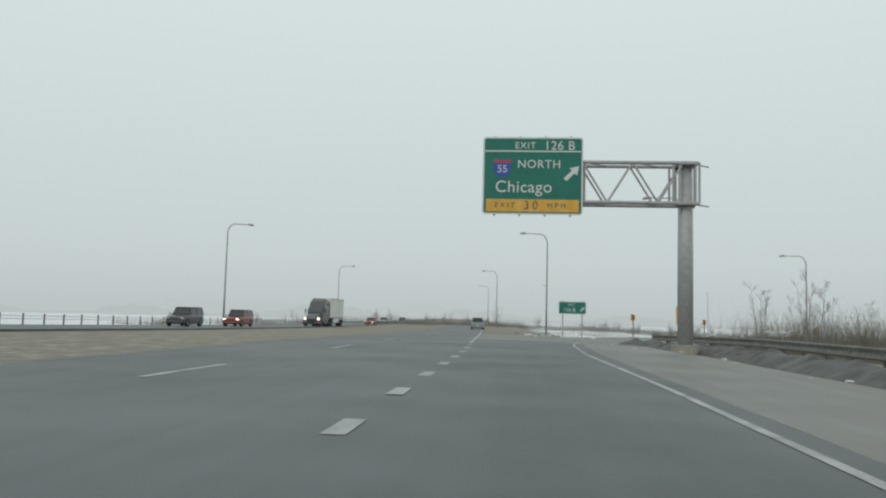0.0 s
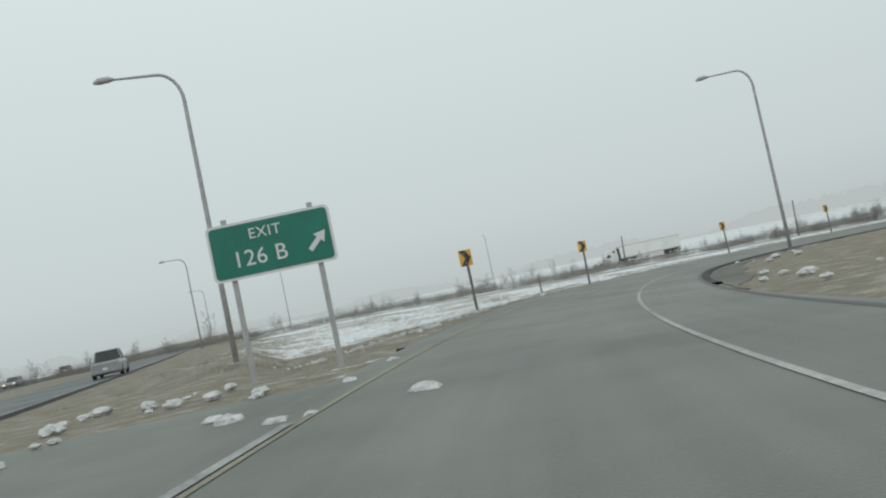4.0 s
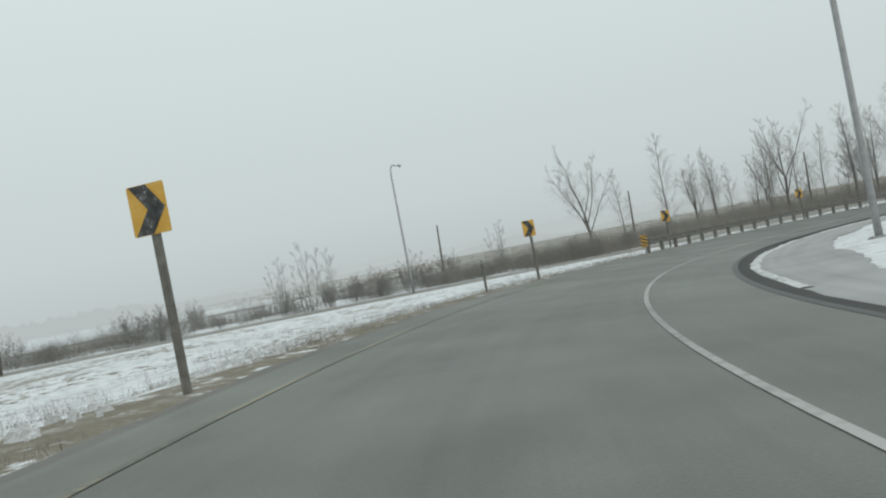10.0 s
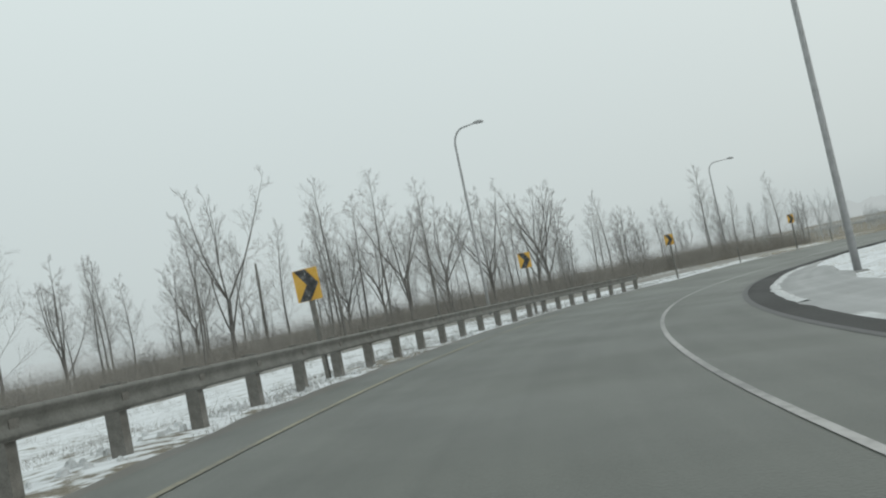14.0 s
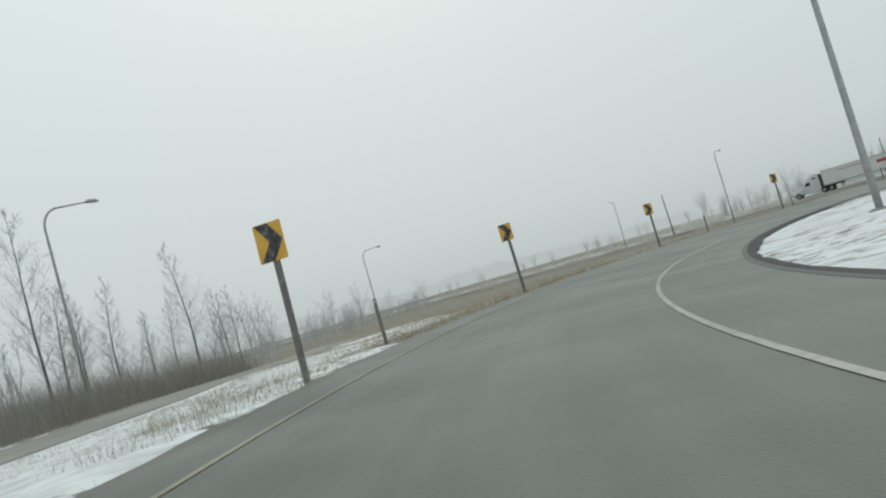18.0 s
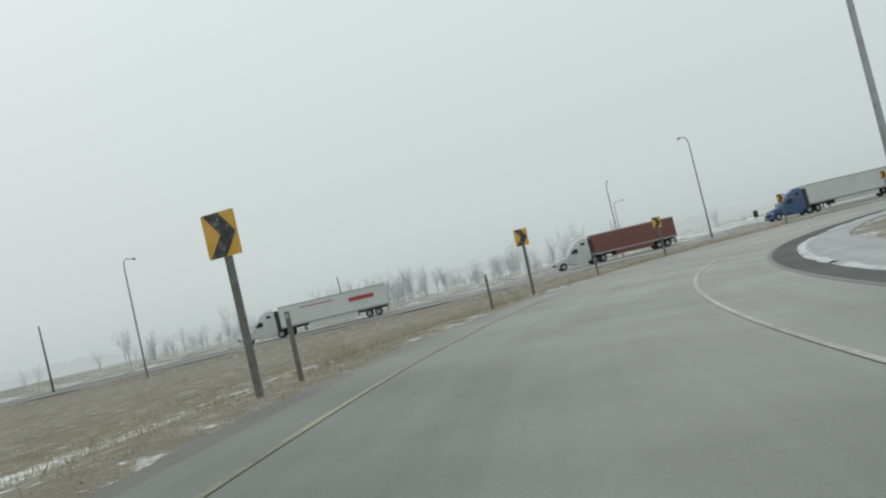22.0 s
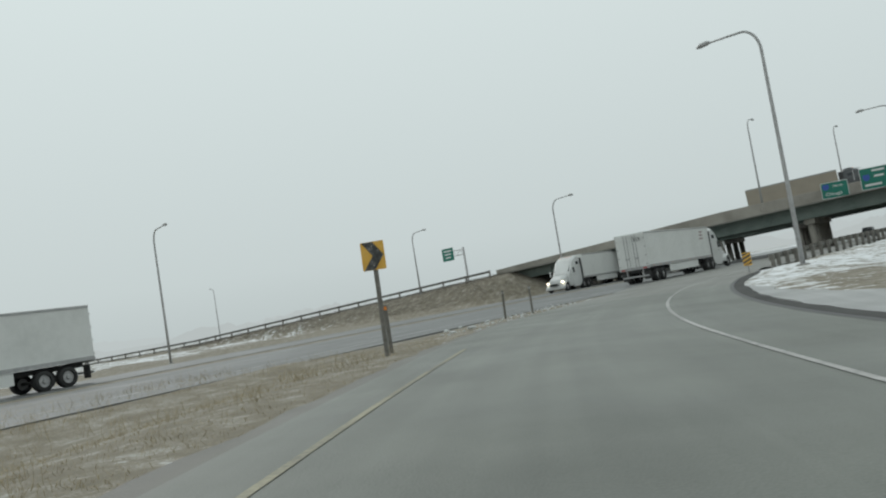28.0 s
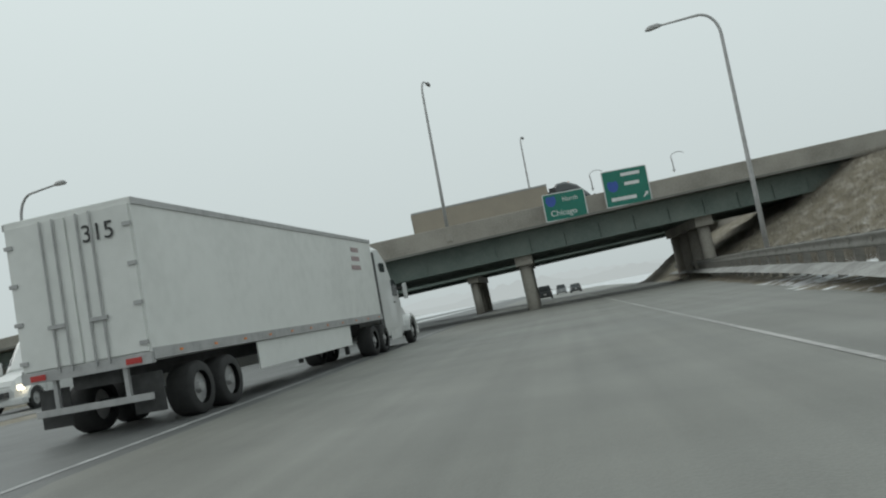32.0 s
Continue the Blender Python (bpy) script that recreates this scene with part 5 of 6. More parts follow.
for x, y, k, sc in spots:
    spin = rnd.uniform(0, 6.28)
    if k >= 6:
        # far trees, in their haze-pale colour, are joined into one hedgerow
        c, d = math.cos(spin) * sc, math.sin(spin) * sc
        for pts, fcs in hazed[k - 6]:
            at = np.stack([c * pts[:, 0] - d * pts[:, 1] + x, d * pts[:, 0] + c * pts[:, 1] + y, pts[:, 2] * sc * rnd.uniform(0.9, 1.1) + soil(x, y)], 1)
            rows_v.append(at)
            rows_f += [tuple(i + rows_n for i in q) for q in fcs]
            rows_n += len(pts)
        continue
    m = Matrix.LocRotScale((x, y, soil(x, y)), Euler((0, 0, spin)), None)
    if k not in used:
        used.add(k)
        kinds[k].matrix_basis = m
        kinds[k].scale = (sc, sc, sc)
    else:
        ob = copy_thing(kinds[k], m)
        ob.scale = (sc, sc, sc * rnd.uniform(0.9, 1.1))
tagged(sheet("hedgerow", np.concatenate(rows_v), rows_f, HAZE_BARK), "hedgerow of bare trees in pale haze colour across the fields", "hedgerow", kind="stuff")


# ---- brush, grass and snow lumps ----
def blades(name, places, material, label, category, high_lo, high_hi, wide, per, lean, seed, spread=0.14):
    """Thin bent stems, each of three joints, gathered in tufts."""
    r = np.random.RandomState(seed)
    n = len(places) * per
    base = np.repeat(np.asarray(places), per, axis=0)
    a, h = r.uniform(0, 6.283, n), r.uniform(high_lo, high_hi, n) * r.uniform(0.5, 1.0, n)
    base[:, :2] += r.normal(0, spread, (n, 2))
    tip = r.normal(0, lean, (n, 2)) * h[:, None]
    bow = r.normal(0, lean * 0.5, (n, 2)) * h[:, None]
    side = np.stack([np.cos(a), np.sin(a)], 1) * wide
    v = np.zeros((n, 5, 3))
    for k, (up, w) in enumerate(((-0.05, 1), (-0.05, -1), (0.55, 0.7), (0.55, -0.7), (1.0, 0))):
        lift = np.where(up < 0, -0.05, up * h)
        v[:, k, :2] = base[:, :2] + tip * max(up, 0) ** 1.6 + bow * (max(up, 0) * (1 - max(up, 0)) * 3) + side * w
        v[:, k, 2] = base[:, 2] + lift
    f = []
    for q in range(0, 5 * n, 5):
        f += [(q, q + 1, q + 3, q + 2), (q + 2, q + 3, q + 4)]
    ob = sheet(name, v.reshape(-1, 3), f, material)
    return tagged(ob, label, category, kind="stuff")


def scatter(n, s_range, lat_range, seed, keep=None, beyond_side=False):
    r = np.random.RandomState(seed)
    s, l = r.uniform(*s_range, n), r.uniform(*lat_range, n)
    if beyond_side:
        l = l + side_lat(s)
    h = np.interp(s, CS, CH)
    x = np.interp(s, CS, CX) + l * np.cos(h)
    y = np.interp(s, CS, CY) - l * np.sin(h)
    z = ground_of(x, y)[0]
    clump = np.array([noise.noise((a * 0.25, b * 0.25, 0.7)) for a, b in zip(x, y)])
    ok = (clump > (keep if keep is not None else -1)) & (np.abs(l - side_lat(s)) > 4.2)
    return np.stack([x, y, z], 1)[ok]


blades("grass", scatter(9000, (85, 290), (-16, -3.8), 1, 0.0), WEEDS, "dry brown grass poking through snow", "grass", 0.04, 0.22, 0.003, 12, 0.6, 1, 0.2)
blades("grass", scatter(17000, (280, 440), (-20, -3.8), 2, -0.6), DRY_GRASS, "dry tan roadside grass", "grass", 0.02, 0.085, 0.004, 11, 1.2, 2, 0.25)
blades("grass", scatter(5200, (278, 440), (-26, -4.6), 12, 0.02), DRY_GRASS, "tall tufts of dry tan grass on the verge", "grass", 0.12, 0.5, 0.004, 12, 0.45, 12, 0.16)
blades("grass", scatter(3000, (95, 270), (-24, -6.0), 13, 0.0), WEEDS, "brown weeds standing through the snow", "grass", 0.15, 0.55, 0.0035, 9, 0.4, 13, 0.18)
blades("grass", scatter(9000, (70, 440), (5.6, 24), 3, -0.1), DRY_GRASS, "dry brown grass inside the loop", "grass", 0.02, 0.1, 0.0035, 11, 1.1, 3, 0.25)
blades("brush", scatter(7000, (120, 300), (-60, -6), 4, 0.05, True), BRUSH, "bare tangled brush in the field", "brush", 0.3, 1.3, 0.0035, 14, 0.3, 4, 0.3)
blades("brush", scatter(15000, (226, 312), (-26, -4.8), 6, -0.45, True), BRUSH, "bare saplings and undergrowth beyond the side road", "brush", 0.5, 3.6, 0.0045, 14, 0.28, 6, 0.7)
blades("brush", scatter(8500, (104, 230), (-26, -4.6), 9, -0.05, True), HEDGE, "grey hedge of bare brush beyond the side road", "brush", 0.4, 2.5, 0.009, 14, 0.32, 9, 0.7)
r = np.random.RandomState(21)
xs, ys = r.uniform(15.5, 31, 900), r.uniform(40, 60, 900)
blades("brush", np.stack([xs, ys, ground_of(xs, ys)[0]], 1), WEEDS, "dark bare thicket behind the guardrail", "brush", 0.9, 3.9, 0.006, 14, 0.2, 22, 0.5)
r = np.random.RandomState(17)
for (x0, x1), (y0, y1), n in (((5, 34), (-32, -4), 8500), ((4, 28), (-135, -60), 14000)):
    xs, ys = r.uniform(x0, x1, n), r.uniform(y0, y1, n)
    zs = ground_of(xs, ys)[0]
    ok = zs > B_Z + 0.25
    blades("grass", np.stack([xs, ys, zs], 1)[ok], WEEDS, "dead brown weeds on the bridge embankment", "grass", 0.15, 0.55, 0.006, 12, 0.5, 18, 0.3)
r = np.random.RandomState(7)
xs, ys = r.uniform(9.6, 26, 1500), r.uniform(-2, 56, 1500)
blades("grass", np.stack([xs, ys, ground_of(xs, ys)[0]], 1), BRUSH, "dead grey grass behind the guardrail", "grass", 0.15, 0.55, 0.003, 14, 0.35, 8, 0.25)


def snow_lump(x, y, size, seed, material=DIRTY_SNOW):
    r = random.Random(seed)
    bm = bmesh.new()
    bmesh.ops.create_icosphere(bm, subdivisions=2, radius=1)
    for v in bm.verts:
        k = 1 + 0.45 * noise.noise(v.co * 1.7 + Vector((seed * 3.1, 0, 0)))
        v.co = Vector((v.co.x * size * k * r.uniform(0.95, 1.05), v.co.y * size * 0.75 * k, max(-0.12, v.co.z * size * 0.42 * k)))
    ob = part("snow_lump", bm, material)
    ob.matrix_basis = pose(x, y, soil(x, y) + 0.1, 0, 0, r.uniform(0, 360))
    return tagged(ob, "lump of ploughed dirty snow on the verge", "snow lump", "ploughed snow lumps")


rnd = random.Random(12)
for k in range(26):
    snow_lump(rnd.uniform(1.2, 8.2), rnd.uniform(74, 84), rnd.uniform(0.08, 0.28), k)
for k in range(22):
    p = on(rnd.uniform(108, 150), -rnd.uniform(4.0, 4.9))
    snow_lump(p.x, p.y, rnd.uniform(0.05, 0.16), 50 + k)
for k in range(16):
    p = on(rnd.uniform(70, 120), rnd.uniform(5.4, 9))
    snow_lump(p.x, p.y, rnd.uniform(0.08, 0.28), 90 + k)
for k in range(7):
    p = high(rnd.uniform(8, 44), rnd.uniform(5.0, 6.6))
    snow_lump(p.x, p.y, rnd.uniform(0.05, 0.12), 130 + k)
for k in range(5):
    p = on(rnd.uniform(438, 452), -rnd.uniform(4.4, 5.6))
    snow_lump(p.x, p.y, rnd.uniform(0.06, 0.18), 160 + k)

# broken ploughed snow along the outer verge, too many bits to count
r = np.random.RandomState(33)
v, f = [], []
for lo, hi, a, b, n in ((92, 205, -11.5, -5.2, 3600), (205, 262, -6.4, -4.3, 700), (285, 330, -9.0, -5.6, 260), (440, 456, -5.6, -3.8, 160)):
    ss, ll = r.uniform(lo, hi, n), r.uniform(a, b, n)
    hh = np.interp(ss, CS, CH)
    px, py = np.interp(ss, CS, CX) + ll * np.cos(hh), np.interp(ss, CS, CY) - ll * np.sin(hh)
    pz = ground_of(px, py)[0]
    for x, y, z in zip(px, py, pz):
        if noise.noise((x * 0.3, y * 0.3, 1.0)) < -0.12:
            continue
        q = r.uniform(0.03, 0.15) if hi == 205 else r.uniform(0.02, 0.09)
        i = len(v)
        ang = r.uniform(0, 6.28)
        for k in range(5):
            t = ang + 1.2566 * k
            w = q * r.uniform(0.7, 1.3)
            v.append((x + w * math.cos(t), y + w * math.sin(t), z - 0.03))
        for k in range(5):
            t = ang + 1.2566 * k + 0.5
            w = q * r.uniform(0.3, 0.8)
            v.append((x + w * math.cos(t), y + w * math.sin(t), z + q * r.uniform(0.4, 0.9)))
        f += [(i + k, i + (k + 1) % 5, i + 5 + (k + 1) % 5, i + 5 + k) for k in range(5)] + [tuple(range(i + 5, i + 10))]
tagged(sheet("snow_crumbs", v, f, DIRTY_SNOW), "broken crumbs of ploughed snow along the verge", "snow", kind="stuff")

# ---- far tree line: a backdrop that glows, haze put into its colours ----
HAZE, hn, hl = nodes_of("distant_woods_haze_glow")
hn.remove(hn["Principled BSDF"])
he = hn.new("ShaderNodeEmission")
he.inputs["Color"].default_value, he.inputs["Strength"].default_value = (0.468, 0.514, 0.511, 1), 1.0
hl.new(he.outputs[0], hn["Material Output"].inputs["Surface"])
HAZE2, hn, hl = nodes_of("farther_woods_haze_glow")
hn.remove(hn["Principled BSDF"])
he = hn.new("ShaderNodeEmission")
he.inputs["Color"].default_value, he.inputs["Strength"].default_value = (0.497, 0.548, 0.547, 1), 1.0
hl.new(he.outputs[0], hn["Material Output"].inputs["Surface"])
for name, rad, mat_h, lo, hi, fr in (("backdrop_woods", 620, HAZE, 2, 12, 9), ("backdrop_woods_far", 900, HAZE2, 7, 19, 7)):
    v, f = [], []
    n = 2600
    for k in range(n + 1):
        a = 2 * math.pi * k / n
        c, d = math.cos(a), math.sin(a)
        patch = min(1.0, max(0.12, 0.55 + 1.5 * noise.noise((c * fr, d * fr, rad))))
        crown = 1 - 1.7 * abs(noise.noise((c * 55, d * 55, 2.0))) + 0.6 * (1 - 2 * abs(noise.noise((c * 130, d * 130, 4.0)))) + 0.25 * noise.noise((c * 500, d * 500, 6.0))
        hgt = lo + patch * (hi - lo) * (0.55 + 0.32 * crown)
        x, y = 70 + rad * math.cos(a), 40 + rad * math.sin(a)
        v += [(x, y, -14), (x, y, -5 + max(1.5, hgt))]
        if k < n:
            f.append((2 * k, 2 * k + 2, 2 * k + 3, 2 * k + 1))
    tagged(sheet(name, v, f, mat_h), "glowing backdrop of woods painted in pale haze colour", "backdrop", kind="structure")


# ---- vehicles ----
def wheel(parent, x, y, r, w, rim=RIM):
    """Tyre with a dished rim; the axle lies along y."""
    bm = bmesh.new()
    n, prof = 20, [(-w / 2, r * 0.62), (-w / 2, r * 0.93), (-w * 0.38, r), (w * 0.38, r), (w / 2, r * 0.93), (w / 2, r * 0.62)]
    rings = [[bm.verts.new((q * math.cos(a), o, q * math.sin(a))) for o, q in prof] for a in (2 * math.pi * k / n for k in range(n))]
    for k in range(n):
        a, b = rings[k], rings[(k + 1) % n]
        for j in range(len(prof) - 1):
            bm.faces.new((a[j], a[j + 1], b[j + 1], b[j]))
    bmesh.ops.recalc_face_normals(bm, faces=bm.faces)
    ob = part("wheel", bm, TYRE, parent, smooth=True)
    ob.matrix_local = Matrix.Translation((x, y, r))
    side = 1 if y > 0 else -1
    bm = bmesh.new()
    tube(bm, [(0, -side * w * 0.3, 0), (0, side * w * 0.28, 0), (0, side * w * 0.3, 0)], [r * 0.6, r * 0.62, r * 0.62], 16)
    tube(bm, [(0, side * w * 0.3, 0), (0, side * w * 0.48, 0)], [r * 0.25, r * 0.18], 10)
    part("rim", bm, rim, ob)
    return ob


def car(m, name, label, colour, kind="sedan", lit=False):
    """A road car along +x: lower body, glasshouse, wheels, lamps, bumpers and mirrors."""
    t = thing(name, m, label, "car", "cars on the motorway")
    ln, wd, ht = {"sedan": (4.75, 1.8, 1.43), "suv": (4.7, 1.88, 1.76), "pickup": (5.6, 1.95, 1.82)}[kind]
    mat_b = colour
    h0, belt = 0.22, {"sedan": 0.9, "suv": 1.1, "pickup": 1.12}[kind]
    nose = {"sedan": 0.68, "suv": 0.9, "pickup": 0.98}[kind]
    tail = {"sedan": 0.9, "suv": 1.08, "pickup": 1.1}[kind]
    secs = []
    for u, top, half, low_z in ((0.0, tail - 0.12, 0.42, 0.4), (0.03, tail, 0.47, 0.3), (0.16, belt, 0.5, h0), (0.45, belt, 0.5, h0), (0.68, belt - 0.02, 0.5, h0), (0.86, (belt + nose) / 2, 0.49, h0 + 0.03), (0.97, nose, 0.45, 0.3), (1.0, nose - 0.18, 0.38, 0.36)):
        x, y = (u - 0.5) * ln, half * wd
        secs.append([(x, -y * 0.93, low_z), (x, -y, low_z + 0.18), (x, -y, top - 0.2), (x, -y * 0.9, top), (x, y * 0.9, top), (x, y, top - 0.2), (x, y, low_z + 0.18), (x, y * 0.93, low_z)])
    part("body", loft(bmesh.new(), secs), mat_b, t, smooth=False)
    spans = {"sedan": (0.1, 0.2, 0.56, 0.74), "suv": (0.01, 0.05, 0.6, 0.74), "pickup": (0.36, 0.39, 0.6, 0.73)}[kind]
    secs = []
    for u, top, half in ((spans[0], belt + 0.02, 0.44), (spans[1], ht - 0.03, 0.37), ((spans[1] + spans[2]) / 2, ht, 0.37), (spans[2], ht - 0.04, 0.36), (spans[3], belt + 0.02, 0.43)):
        x, y = (u - 0.5) * ln, half * wd
        yb = 0.46 * wd
        secs.append([(x, -yb, belt - 0.03), (x, -y, top - 0.06), (x, -y * 0.9, top), (x, y * 0.9, top), (x, y, top - 0.06), (x, yb, belt - 0.03)])
    house = part("glasshouse", loft(bmesh.new(), secs), GLASS, t, "dark tinted windows")
    a, b = (spans[1] - 0.5) * ln, (spans[2] - 0.5) * ln
    part("roof", box(bmesh.new(), b - a + 0.1, wd * 0.72, 0.06, (a + b) / 2, 0, ht - 0.01, 0.02), mat_b, t)
    for side in (-1, 1):
        for u in (spans[1], (spans[1] + spans[2]) / 2 + 0.02, spans[2]):
            x = (u - 0.5) * ln
            dx = 0.22 if u == spans[2] else (-0.12 if u == spans[1] else 0)
            part("pillar", tube(bmesh.new(), [(x + dx, side * wd * 0.455, belt - 0.02), (x, side * wd * 0.372, ht - 0.05)], 0.045, 6), mat_b, t)
        part("mirror", box(bmesh.new(), 0.14, 0.16, 0.12, (spans[3] - 0.53) * ln, side * (wd / 2 + 0.07), belt + 0.06, 0.03), mat_b, t)
        part("head_lamp", box(bmesh.new(), 0.1, 0.34, 0.13, ln / 2 - 0.1, side * wd * 0.34, nose - 0.14, 0.03), LAMP_GLOW if lit else SIGN_WHITE, t)
        part("tail_lamp", box(bmesh.new(), 0.08, 0.3, 0.16, -ln / 2 + 0.06, side * wd * 0.34, tail - 0.2, 0.03), TAIL, t)
        for x in (-0.3 * ln, 0.31 * ln):
            wheel(t, x, side * (wd / 2 - 0.1), 0.33 if kind == "sedan" else 0.38, 0.22)
    part("front_bumper", box(bmesh.new(), 0.2, wd * 0.86, 0.2, ln / 2 - 0.08, 0, 0.42, 0.05), mat_b, t)
    part("rear_bumper", box(bmesh.new(), 0.2, wd * 0.88, 0.22, -ln / 2 + 0.07, 0, 0.46, 0.05), mat_b, t)
    part("number_plate", box(bmesh.new(), 0.02, 0.32, 0.15, -ln / 2 - 0.04, 0, 0.62), SIGN_WHITE, t)
    part("grille", box(bmesh.new(), 0.05, wd * 0.4, 0.14, ln / 2 - 0.02, 0, nose - 0.2), CHASSIS, t)
    if kind == "pickup":
        part("bed", box(bmesh.new(), ln * 0.32, wd * 0.8, 0.04, -ln * 0.3, 0, belt + 0.005), CHASSIS, t, "open black load bed")
    return t


def lorry(m, label, cab, box_paint, trailer=14.6, near=False, stripes=None, lit=False, bars=None):
    """Tractor and box trailer along +x; the origin is on the road under the trailer's rear end."""
    t = thing("semi_truck", m, label, "truck", "trucks on the motorways")
    w, z0, z1 = 2.58, 1.18, 4.08
    body = part("trailer_body", box(bmesh.new(), trailer, w, z1 - z0, trailer / 2, 0, (z0 + z1) / 2, 0.03), box_paint, t)
    for side in (-1, 1):
        part("top_rail", box(bmesh.new(), trailer, 0.03, 0.12, trailer / 2, side * (w / 2 + 0.012), z1 - 0.08), GALV, body)
        part("bottom_rail", box(bmesh.new(), trailer, 0.03, 0.2, trailer / 2, side * (w / 2 + 0.012), z0 + 0.1), GALV, body)
        if near:
            for k in range(11):
                part("marker_lamp", box(bmesh.new(), 0.1, 0.02, 0.04, 0.9 + k * (trailer - 1.4) / 10, side * (w / 2 + 0.032), z0 + 0.1), ORANGE, body)
        part("side_skirt", box(bmesh.new(), trailer * 0.46, 0.04, 0.62, trailer * 0.52, side * (w / 2 - 0.06), 0.86, 0.01), box_paint, t)
    for side in (-1, 1):
        door = part("rear_door", box(bmesh.new(), 0.05, w / 2 - 0.08, z1 - z0 - 0.28, -0.02, side * (w / 4 - 0.01), (z0 + z1) / 2 + 0.02, 0.01), box_paint, t)
        for y in (0.16, 0.42):
            part("lock_rod", tube(bmesh.new(), [(-0.08, side * (y + 0.08), z0 + 0.06), (-0.08, side * (y + 0.08), z1 - 0.12)], 0.022, 6), GALV, door)
        for z in (1.5, 2.2, 2.9, 3.6):
            part("hinge", box(bmesh.new(), 0.05, 0.16, 0.07, -0.055, side * (w / 2 - 0.1), z), GALV, door)
        part("lock_handle", box(bmesh.new(), 0.05, 0.34, 0.07, -0.09, side * 0.42, 2.05), GALV, door)
        part("tail_lamp", box(bmesh.new(), 0.04, 0.3, 0.1, -0.06, side * 0.95, z0 + 0.03), TAIL, t)
        part("mud_flap", box(bmesh.new(), 0.02, 0.62, 0.7, 0.28, side * 0.93, 0.62), CHASSIS, t)
    part("rear_frame", prism(bmesh.new(), [(-w / 2, z0 - 0.06), (w / 2, z0 - 0.06), (w / 2, z0 + 0.14), (-w / 2, z0 + 0.14)], 0.12, Matrix.Rotation(radians(90), 4, "Z")), GALV, t)
    part("underride_bar", box(bmesh.new(), 0.1, w - 0.3, 0.12, 0.05, 0, 0.56, 0.01), GALV, t)
    for y in (-0.7, 0.7):
        part("bar_strut", box(bmesh.new(), 0.08, 0.08, 0.6, 0.05, y, 0.86), GALV, t)
    part("chassis_frame", box(bmesh.new(), trailer - 0.4, 0.95, 0.28, trailer / 2, 0, 1.02), CHASSIS, t)
    for x in (1.5, 2.75):
        for side in (-1, 1):
            wheel(t, x, side * 1.05, 0.51, 0.5)
        part("axle", tube(bmesh.new(), [(x, -0.9, 0.51), (x, 0.9, 0.51)], 0.09, 8), CHASSIS, t)
    for side in (-1, 1):
        part("landing_leg", box(bmesh.new(), 0.14, 0.12, 0.9, trailer - 3.0, side * 0.8, 0.7), CHASSIS, t)
    # tractor
    x0 = trailer - 1.5
    part("tractor_frame", box(bmesh.new(), 7.4, 0.9, 0.26, x0 + 3.9, 0, 0.86), CHASSIS, t)
    for x in (x0 + 0.4, x0 + 1.7):
        for side in (-1, 1):
            wheel(t, x, side * 0.98, 0.51, 0.52)
    for side in (-1, 1):
        wheel(t, x0 + 6.3, side * 1.05, 0.51, 0.3)
    c = x0 + 2.1
    secs = []
    for x, z_top, half, zb in ((c + 0.0, 3.72, 1.2, 0.7), (c + 0.25, 3.95, 1.22, 0.55), (c + 1.0, 3.98, 1.22, 0.5), (c + 1.9, 3.55, 1.2, 0.5), (c + 2.55, 2.85, 1.14, 0.5), (c + 3.2, 2.05, 1.1, 0.52)):
        secs.append([(x, -half * 0.95, zb), (x, -half, zb + 0.3), (x, -half, min(2.6, z_top - 0.3)), (x, -half * 0.9, z_top - 0.18), (x, -half * 0.7, z_top), (x, half * 0.7, z_top), (x, half * 0.9, z_top - 0.18), (x, half, min(2.6, z_top - 0.3)), (x, half, zb + 0.3), (x, half * 0.95, zb)])
    cabin = part("cab", loft(bmesh.new(), secs), cab, t)
    secs = []
    for x, z_top, half, zb in ((c + 2.9, 1.98, 0.98, 0.7), (c + 4.2, 1.75, 0.9, 0.62), (c + 4.95, 1.5, 0.8, 0.55), (c + 5.15, 1.15, 0.72, 0.5)):
        secs.append([(x, -half, zb), (x, -half, z_top - 0.25), (x, -half * 0.75, z_top), (x, half * 0.75, z_top), (x, half, z_top - 0.25), (x, half, zb)])
    part("hood", loft(bmesh.new(), secs), cab, t)
    part("grille", box(bmesh.new(), 0.06, 1.0, 0.6, c + 5.1, 0, 0.95, 0.02), GALV, t)
    part("front_bumper", box(bmesh.new(), 0.45, 2.4, 0.34, c + 5.05, 0, 0.5, 0.08), cab, t)
    slope = Matrix.Translation((c + 2.68, 0, 2.55)) @ Matrix.Rotation(radians(-42), 4, "Y")
    part("windscreen", box(bmesh.new(), 0.06, 1.95, 0.85, 0, 0, 0, 0.03, slope), GLASS, t)
    for side in (-1, 1):
        part("side_window", prism(bmesh.new(), [(c + 1.75, 2.0), (c + 1.75, 2.62), (c + 2.3, 2.62), (c + 2.7, 2.2), (c + 2.7, 2.0)], 0.04, Matrix.Translation((0, side * 1.185, 0))), GLASS, t)
        part("sleeper_window", prism(bmesh.new(), [(a + c + 0.85, b + 3.1) for a, b in rounded(0.6, 0.34, 0.08)], 0.04, Matrix.Translation((0, side * 1.2, 0))), GLASS, t)
        part("fender", prism(bmesh.new(), [(c + 4.2 + 0.72 * math.cos(radians(a)), 0.55 + 0.66 * math.sin(radians(a))) for a in range(0, 181, 20)] + [(c + 4.2 + 0.58 * math.cos(radians(a)), 0.55 + 0.54 * math.sin(radians(a))) for a in range(180, -1, -20)], 0.42, Matrix.Translation((0, side * 1.02, 0))), cab, t)
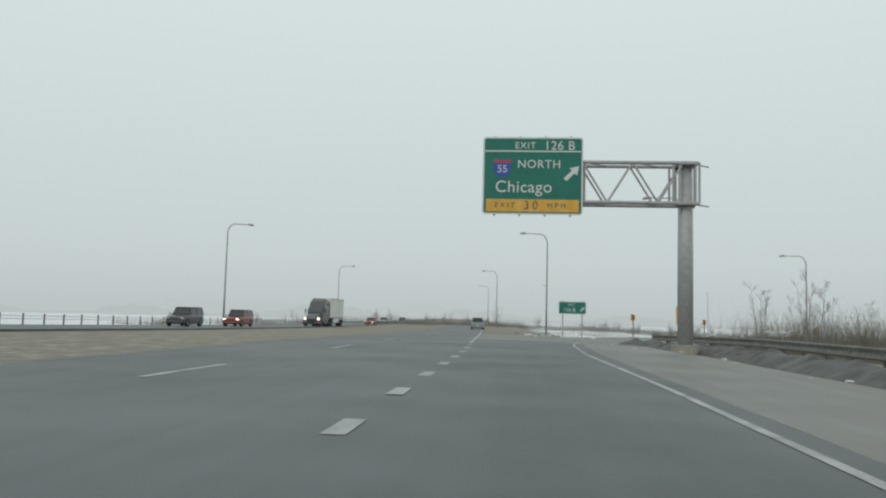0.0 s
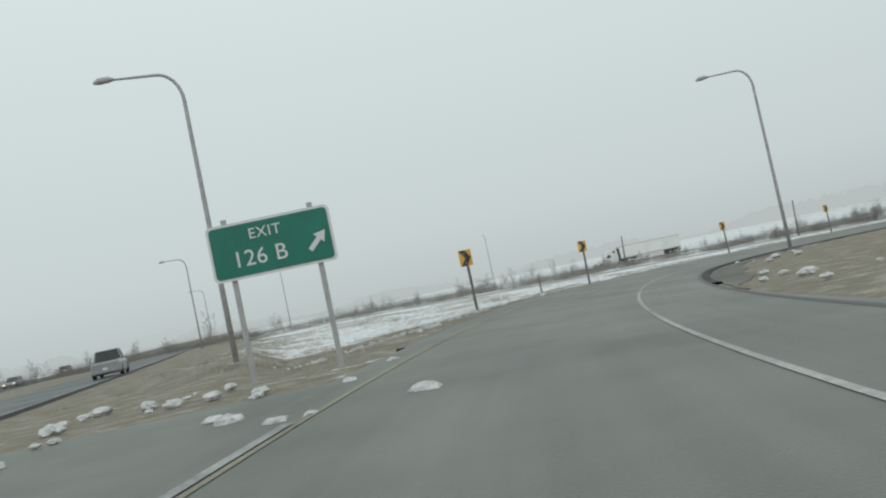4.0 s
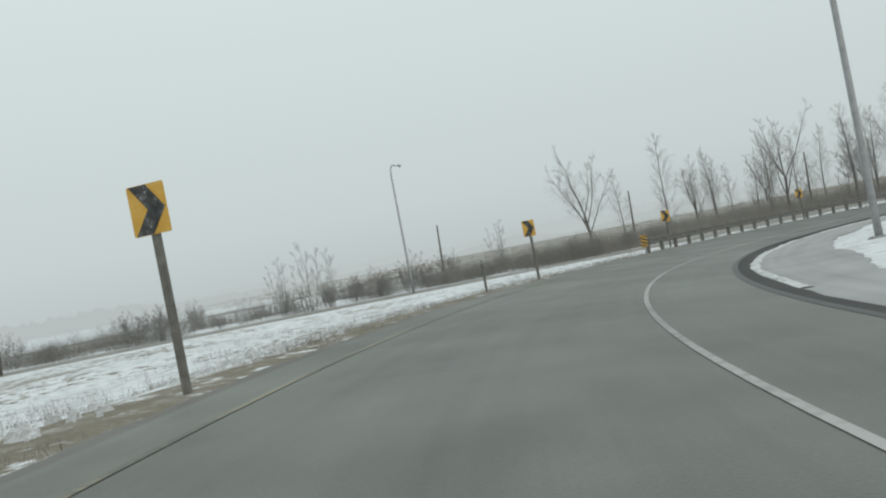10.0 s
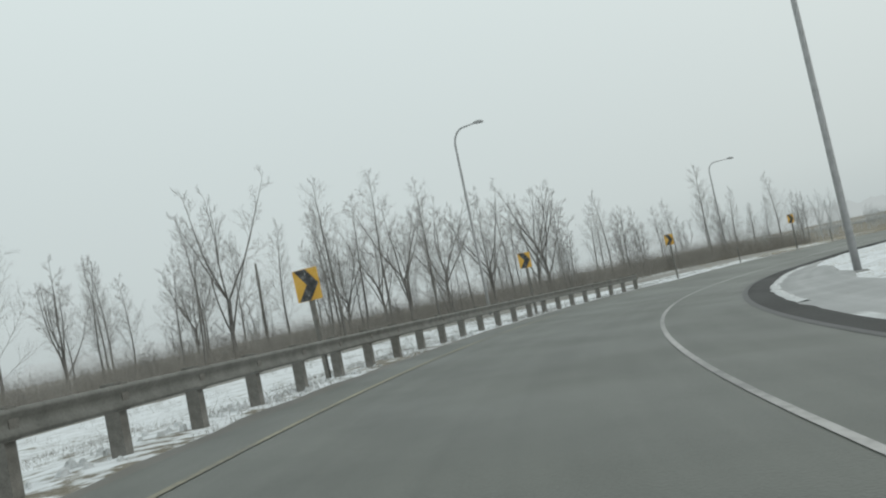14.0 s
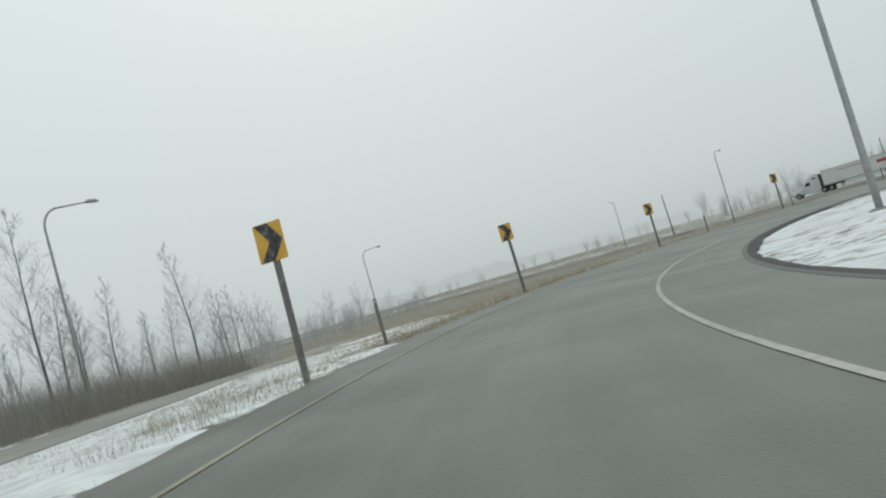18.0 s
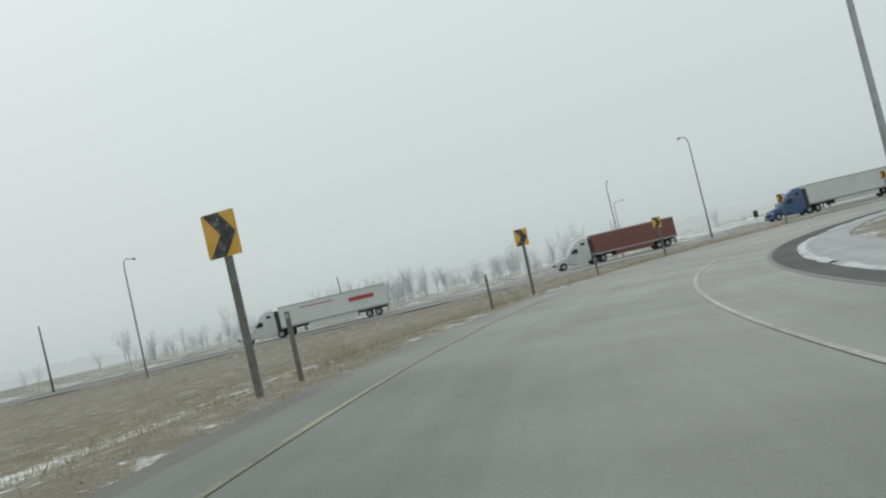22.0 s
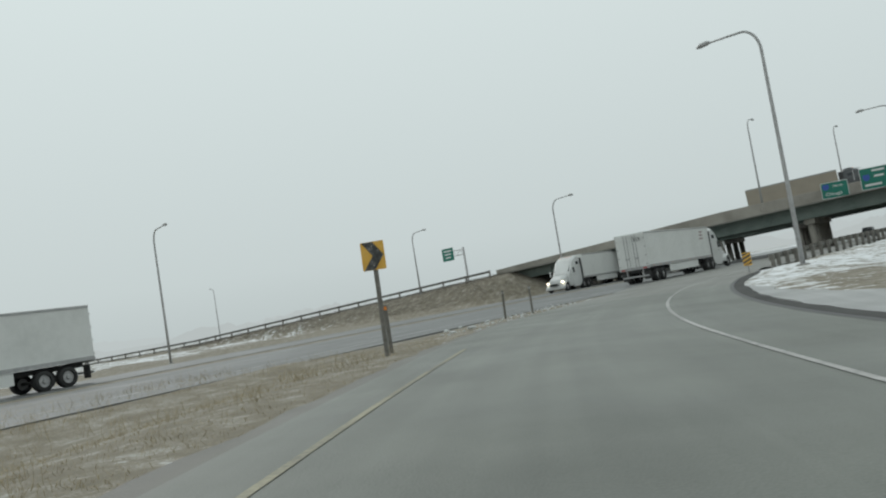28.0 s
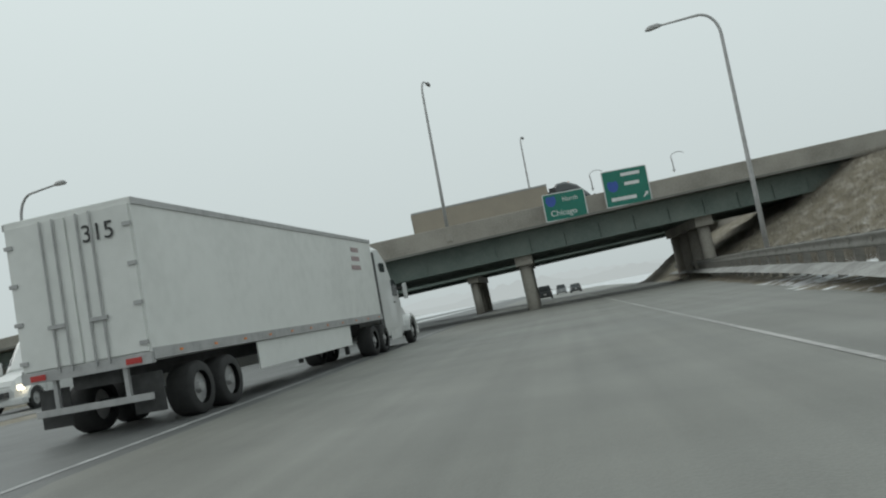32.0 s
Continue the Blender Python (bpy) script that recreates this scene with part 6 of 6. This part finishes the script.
        part("head_lamp", box(bmesh.new(), 0.16, 0.3, 0.24, c + 4.92, side * 0.92, 1.12, 0.04), LAMP_GLOW if lit else SIGN_WHITE, t)
        part("mirror", box(bmesh.new(), 0.12, 0.16, 0.62, c + 3.0, side * 1.42, 2.15, 0.03), cab, t)
        part("mirror_arm", tube(bmesh.new(), [(c + 2.75, side * 1.1, 2.3), (c + 3.0, side * 1.4, 2.3)], 0.025, 6), CHASSIS, t)
        part("side_fairing", box(bmesh.new(), 1.7, 0.05, 0.6, c + 1.5, side * 1.17, 0.65, 0.02), cab, t)
        part("gap_fairing", box(bmesh.new(), 0.5, 0.04, 2.9, c - 0.22, side * 1.18, 2.2, 0.01), CHASSIS, t, "dark rubber gap fairing")
        part("door_handle", box(bmesh.new(), 0.16, 0.03, 0.04, c + 1.85, side * 1.225, 1.75), CHASSIS, t)
    for y in (-0.7, -0.35, 0, 0.35, 0.7):
        part("roof_marker", box(bmesh.new(), 0.1, 0.1, 0.05, c + 1.3, y, 3.92), ORANGE, t)
    if bars:
        for x, z, bw, bh, mt in bars:
            for side in (-1, 1):
                part("text_bar", box(bmesh.new(), bw, 0.008, bh, x, side * (w / 2 + 0.012), z), mt, body)
    return t


def heading(x, y, z, h):
    """A pose on the ground for a thing that runs along +x, with its compass heading."""
    return pose(x, y, z, 0, 0, 90 - h)


FADED = surface("faded_lettering", [(0.3, 0.22, 0.22), (0.38, 0.3, 0.3)], 0.6, scale=3, bump=0)
WHITE_PAINT = paint("white_vehicle_paint", (0.68, 0.69, 0.68))
TAN_BOX = paint("dull_tan_container", (0.36, 0.31, 0.24), 0.6)
RED_BOX = paint("dull_red_container", (0.24, 0.075, 0.06), 0.6)
BLUE_PAINT = paint("blue_cab_paint", (0.05, 0.11, 0.26))
DARK_PAINT = paint("charcoal_vehicle_paint", (0.06, 0.065, 0.07))
RED_PAINT = paint("dark_red_vehicle_paint", (0.26, 0.045, 0.05))
SILVER = paint("silver_grey_vehicle_paint", (0.3, 0.31, 0.32))

near_truck = lorry(heading(44.3, -41.9, B_Z, 279.5), "white semi truck with long white box trailer", WHITE_PAINT, TRAILER_WHITE, 14.9, near=True,
                   bars=[(12.9, 3.62, 0.8, 0.15, FADED), (12.85, 3.32, 0.85, 0.15, FADED), (12.8, 3.02, 1.0, 0.15, FADED)])
words("trailer_number", "315", 0.44, CHASSIS, near_truck, Matrix.Translation((-0.07, -0.62, 3.55)) @ Matrix.Rotation(radians(-90), 4, "Z") @ FLAT)
p = low(52.0, -19.5)
lorry(heading(p.x, p.y, B_Z, 96), "white semi truck facing the camera beyond the median", WHITE_PAINT, TRAILER_WHITE, lit=True)
p = low(-27.0, -19.0)
lorry(heading(p.x, p.y, B_Z, 96), "semi truck with blue cab and white trailer", BLUE_PAINT, TRAILER_WHITE)
p = low(-60.5, -21.6)
lorry(heading(p.x, p.y, B_Z, 96), "semi truck with dull red container", WHITE_PAINT, RED_BOX, 12.2)
p = low(-121.0, -17.0)
lorry(heading(p.x - 18, p.y + 2, B_Z, 96), "white semi truck with red marks on the trailer", WHITE_PAINT, TRAILER_WHITE, bars=[(3.4, 2.9, 3.4, 0.55, SIGN_RED), (9.5, 3.4, 4.5, 0.12, SIGN_RED)])
lorry(pose(-6.6, -38.0, high_z(-38) + 0.03, 0, -2.0, 90), "semi truck with tan container crossing the bridge", DARK_PAINT, TAN_BOX, 11.2)
p = field_road(15.0, 1.4)
lorry(heading(p.x, p.y, p.z + 0.06, 275), "white semi truck on the far side road", WHITE_PAINT, TRAILER_WHITE)
lorry(heading(-27.6, 122, high_z(122), 180), "dark semi truck with grey trailer on the far carriageway", DARK_PAINT, TRAILER_WHITE, 9.0, lit=True)
p = low(47.0, -8.2)
car(heading(p.x, p.y, B_Z, 276), "car", "white four-door saloon car", WHITE_PAINT)
car(heading(-5.4, 124, high_z(124), 356), "pickup_truck", "grey pickup truck driving ahead", SILVER, "pickup")
car(heading(-30.2, 71, high_z(71), 180), "car", "charcoal sport utility car", DARK_PAINT, "suv")
car(heading(-29.0, 82, high_z(82), 180), "car", "dark red sport utility car with lit lamps", RED_PAINT, "suv", lit=True)
car(heading(-28.0, 156, high_z(156), 180), "car", "dark red saloon car far off with lit lamps", RED_PAINT, "sedan", lit=True)
car(heading(-31.0, 190, high_z(190), 180), "car", "silver saloon car far off with lit lamps", SILVER, "sedan", lit=True)
car(heading(-30.0, 215, high_z(215), 180), "car", "charcoal saloon car far off with lit lamps", DARK_PAINT, "sedan", lit=True)
for a, v, cl, kd in ((104, 6.0, DARK_PAINT, "suv"), (130, 11.0, DARK_PAINT, "sedan"), (150, 9.0, SILVER, "suv")):
    p = low(a, v)
    car(heading(p.x, p.y, B_Z, 276), "car", "dark car beyond the bridge", cl, kd)
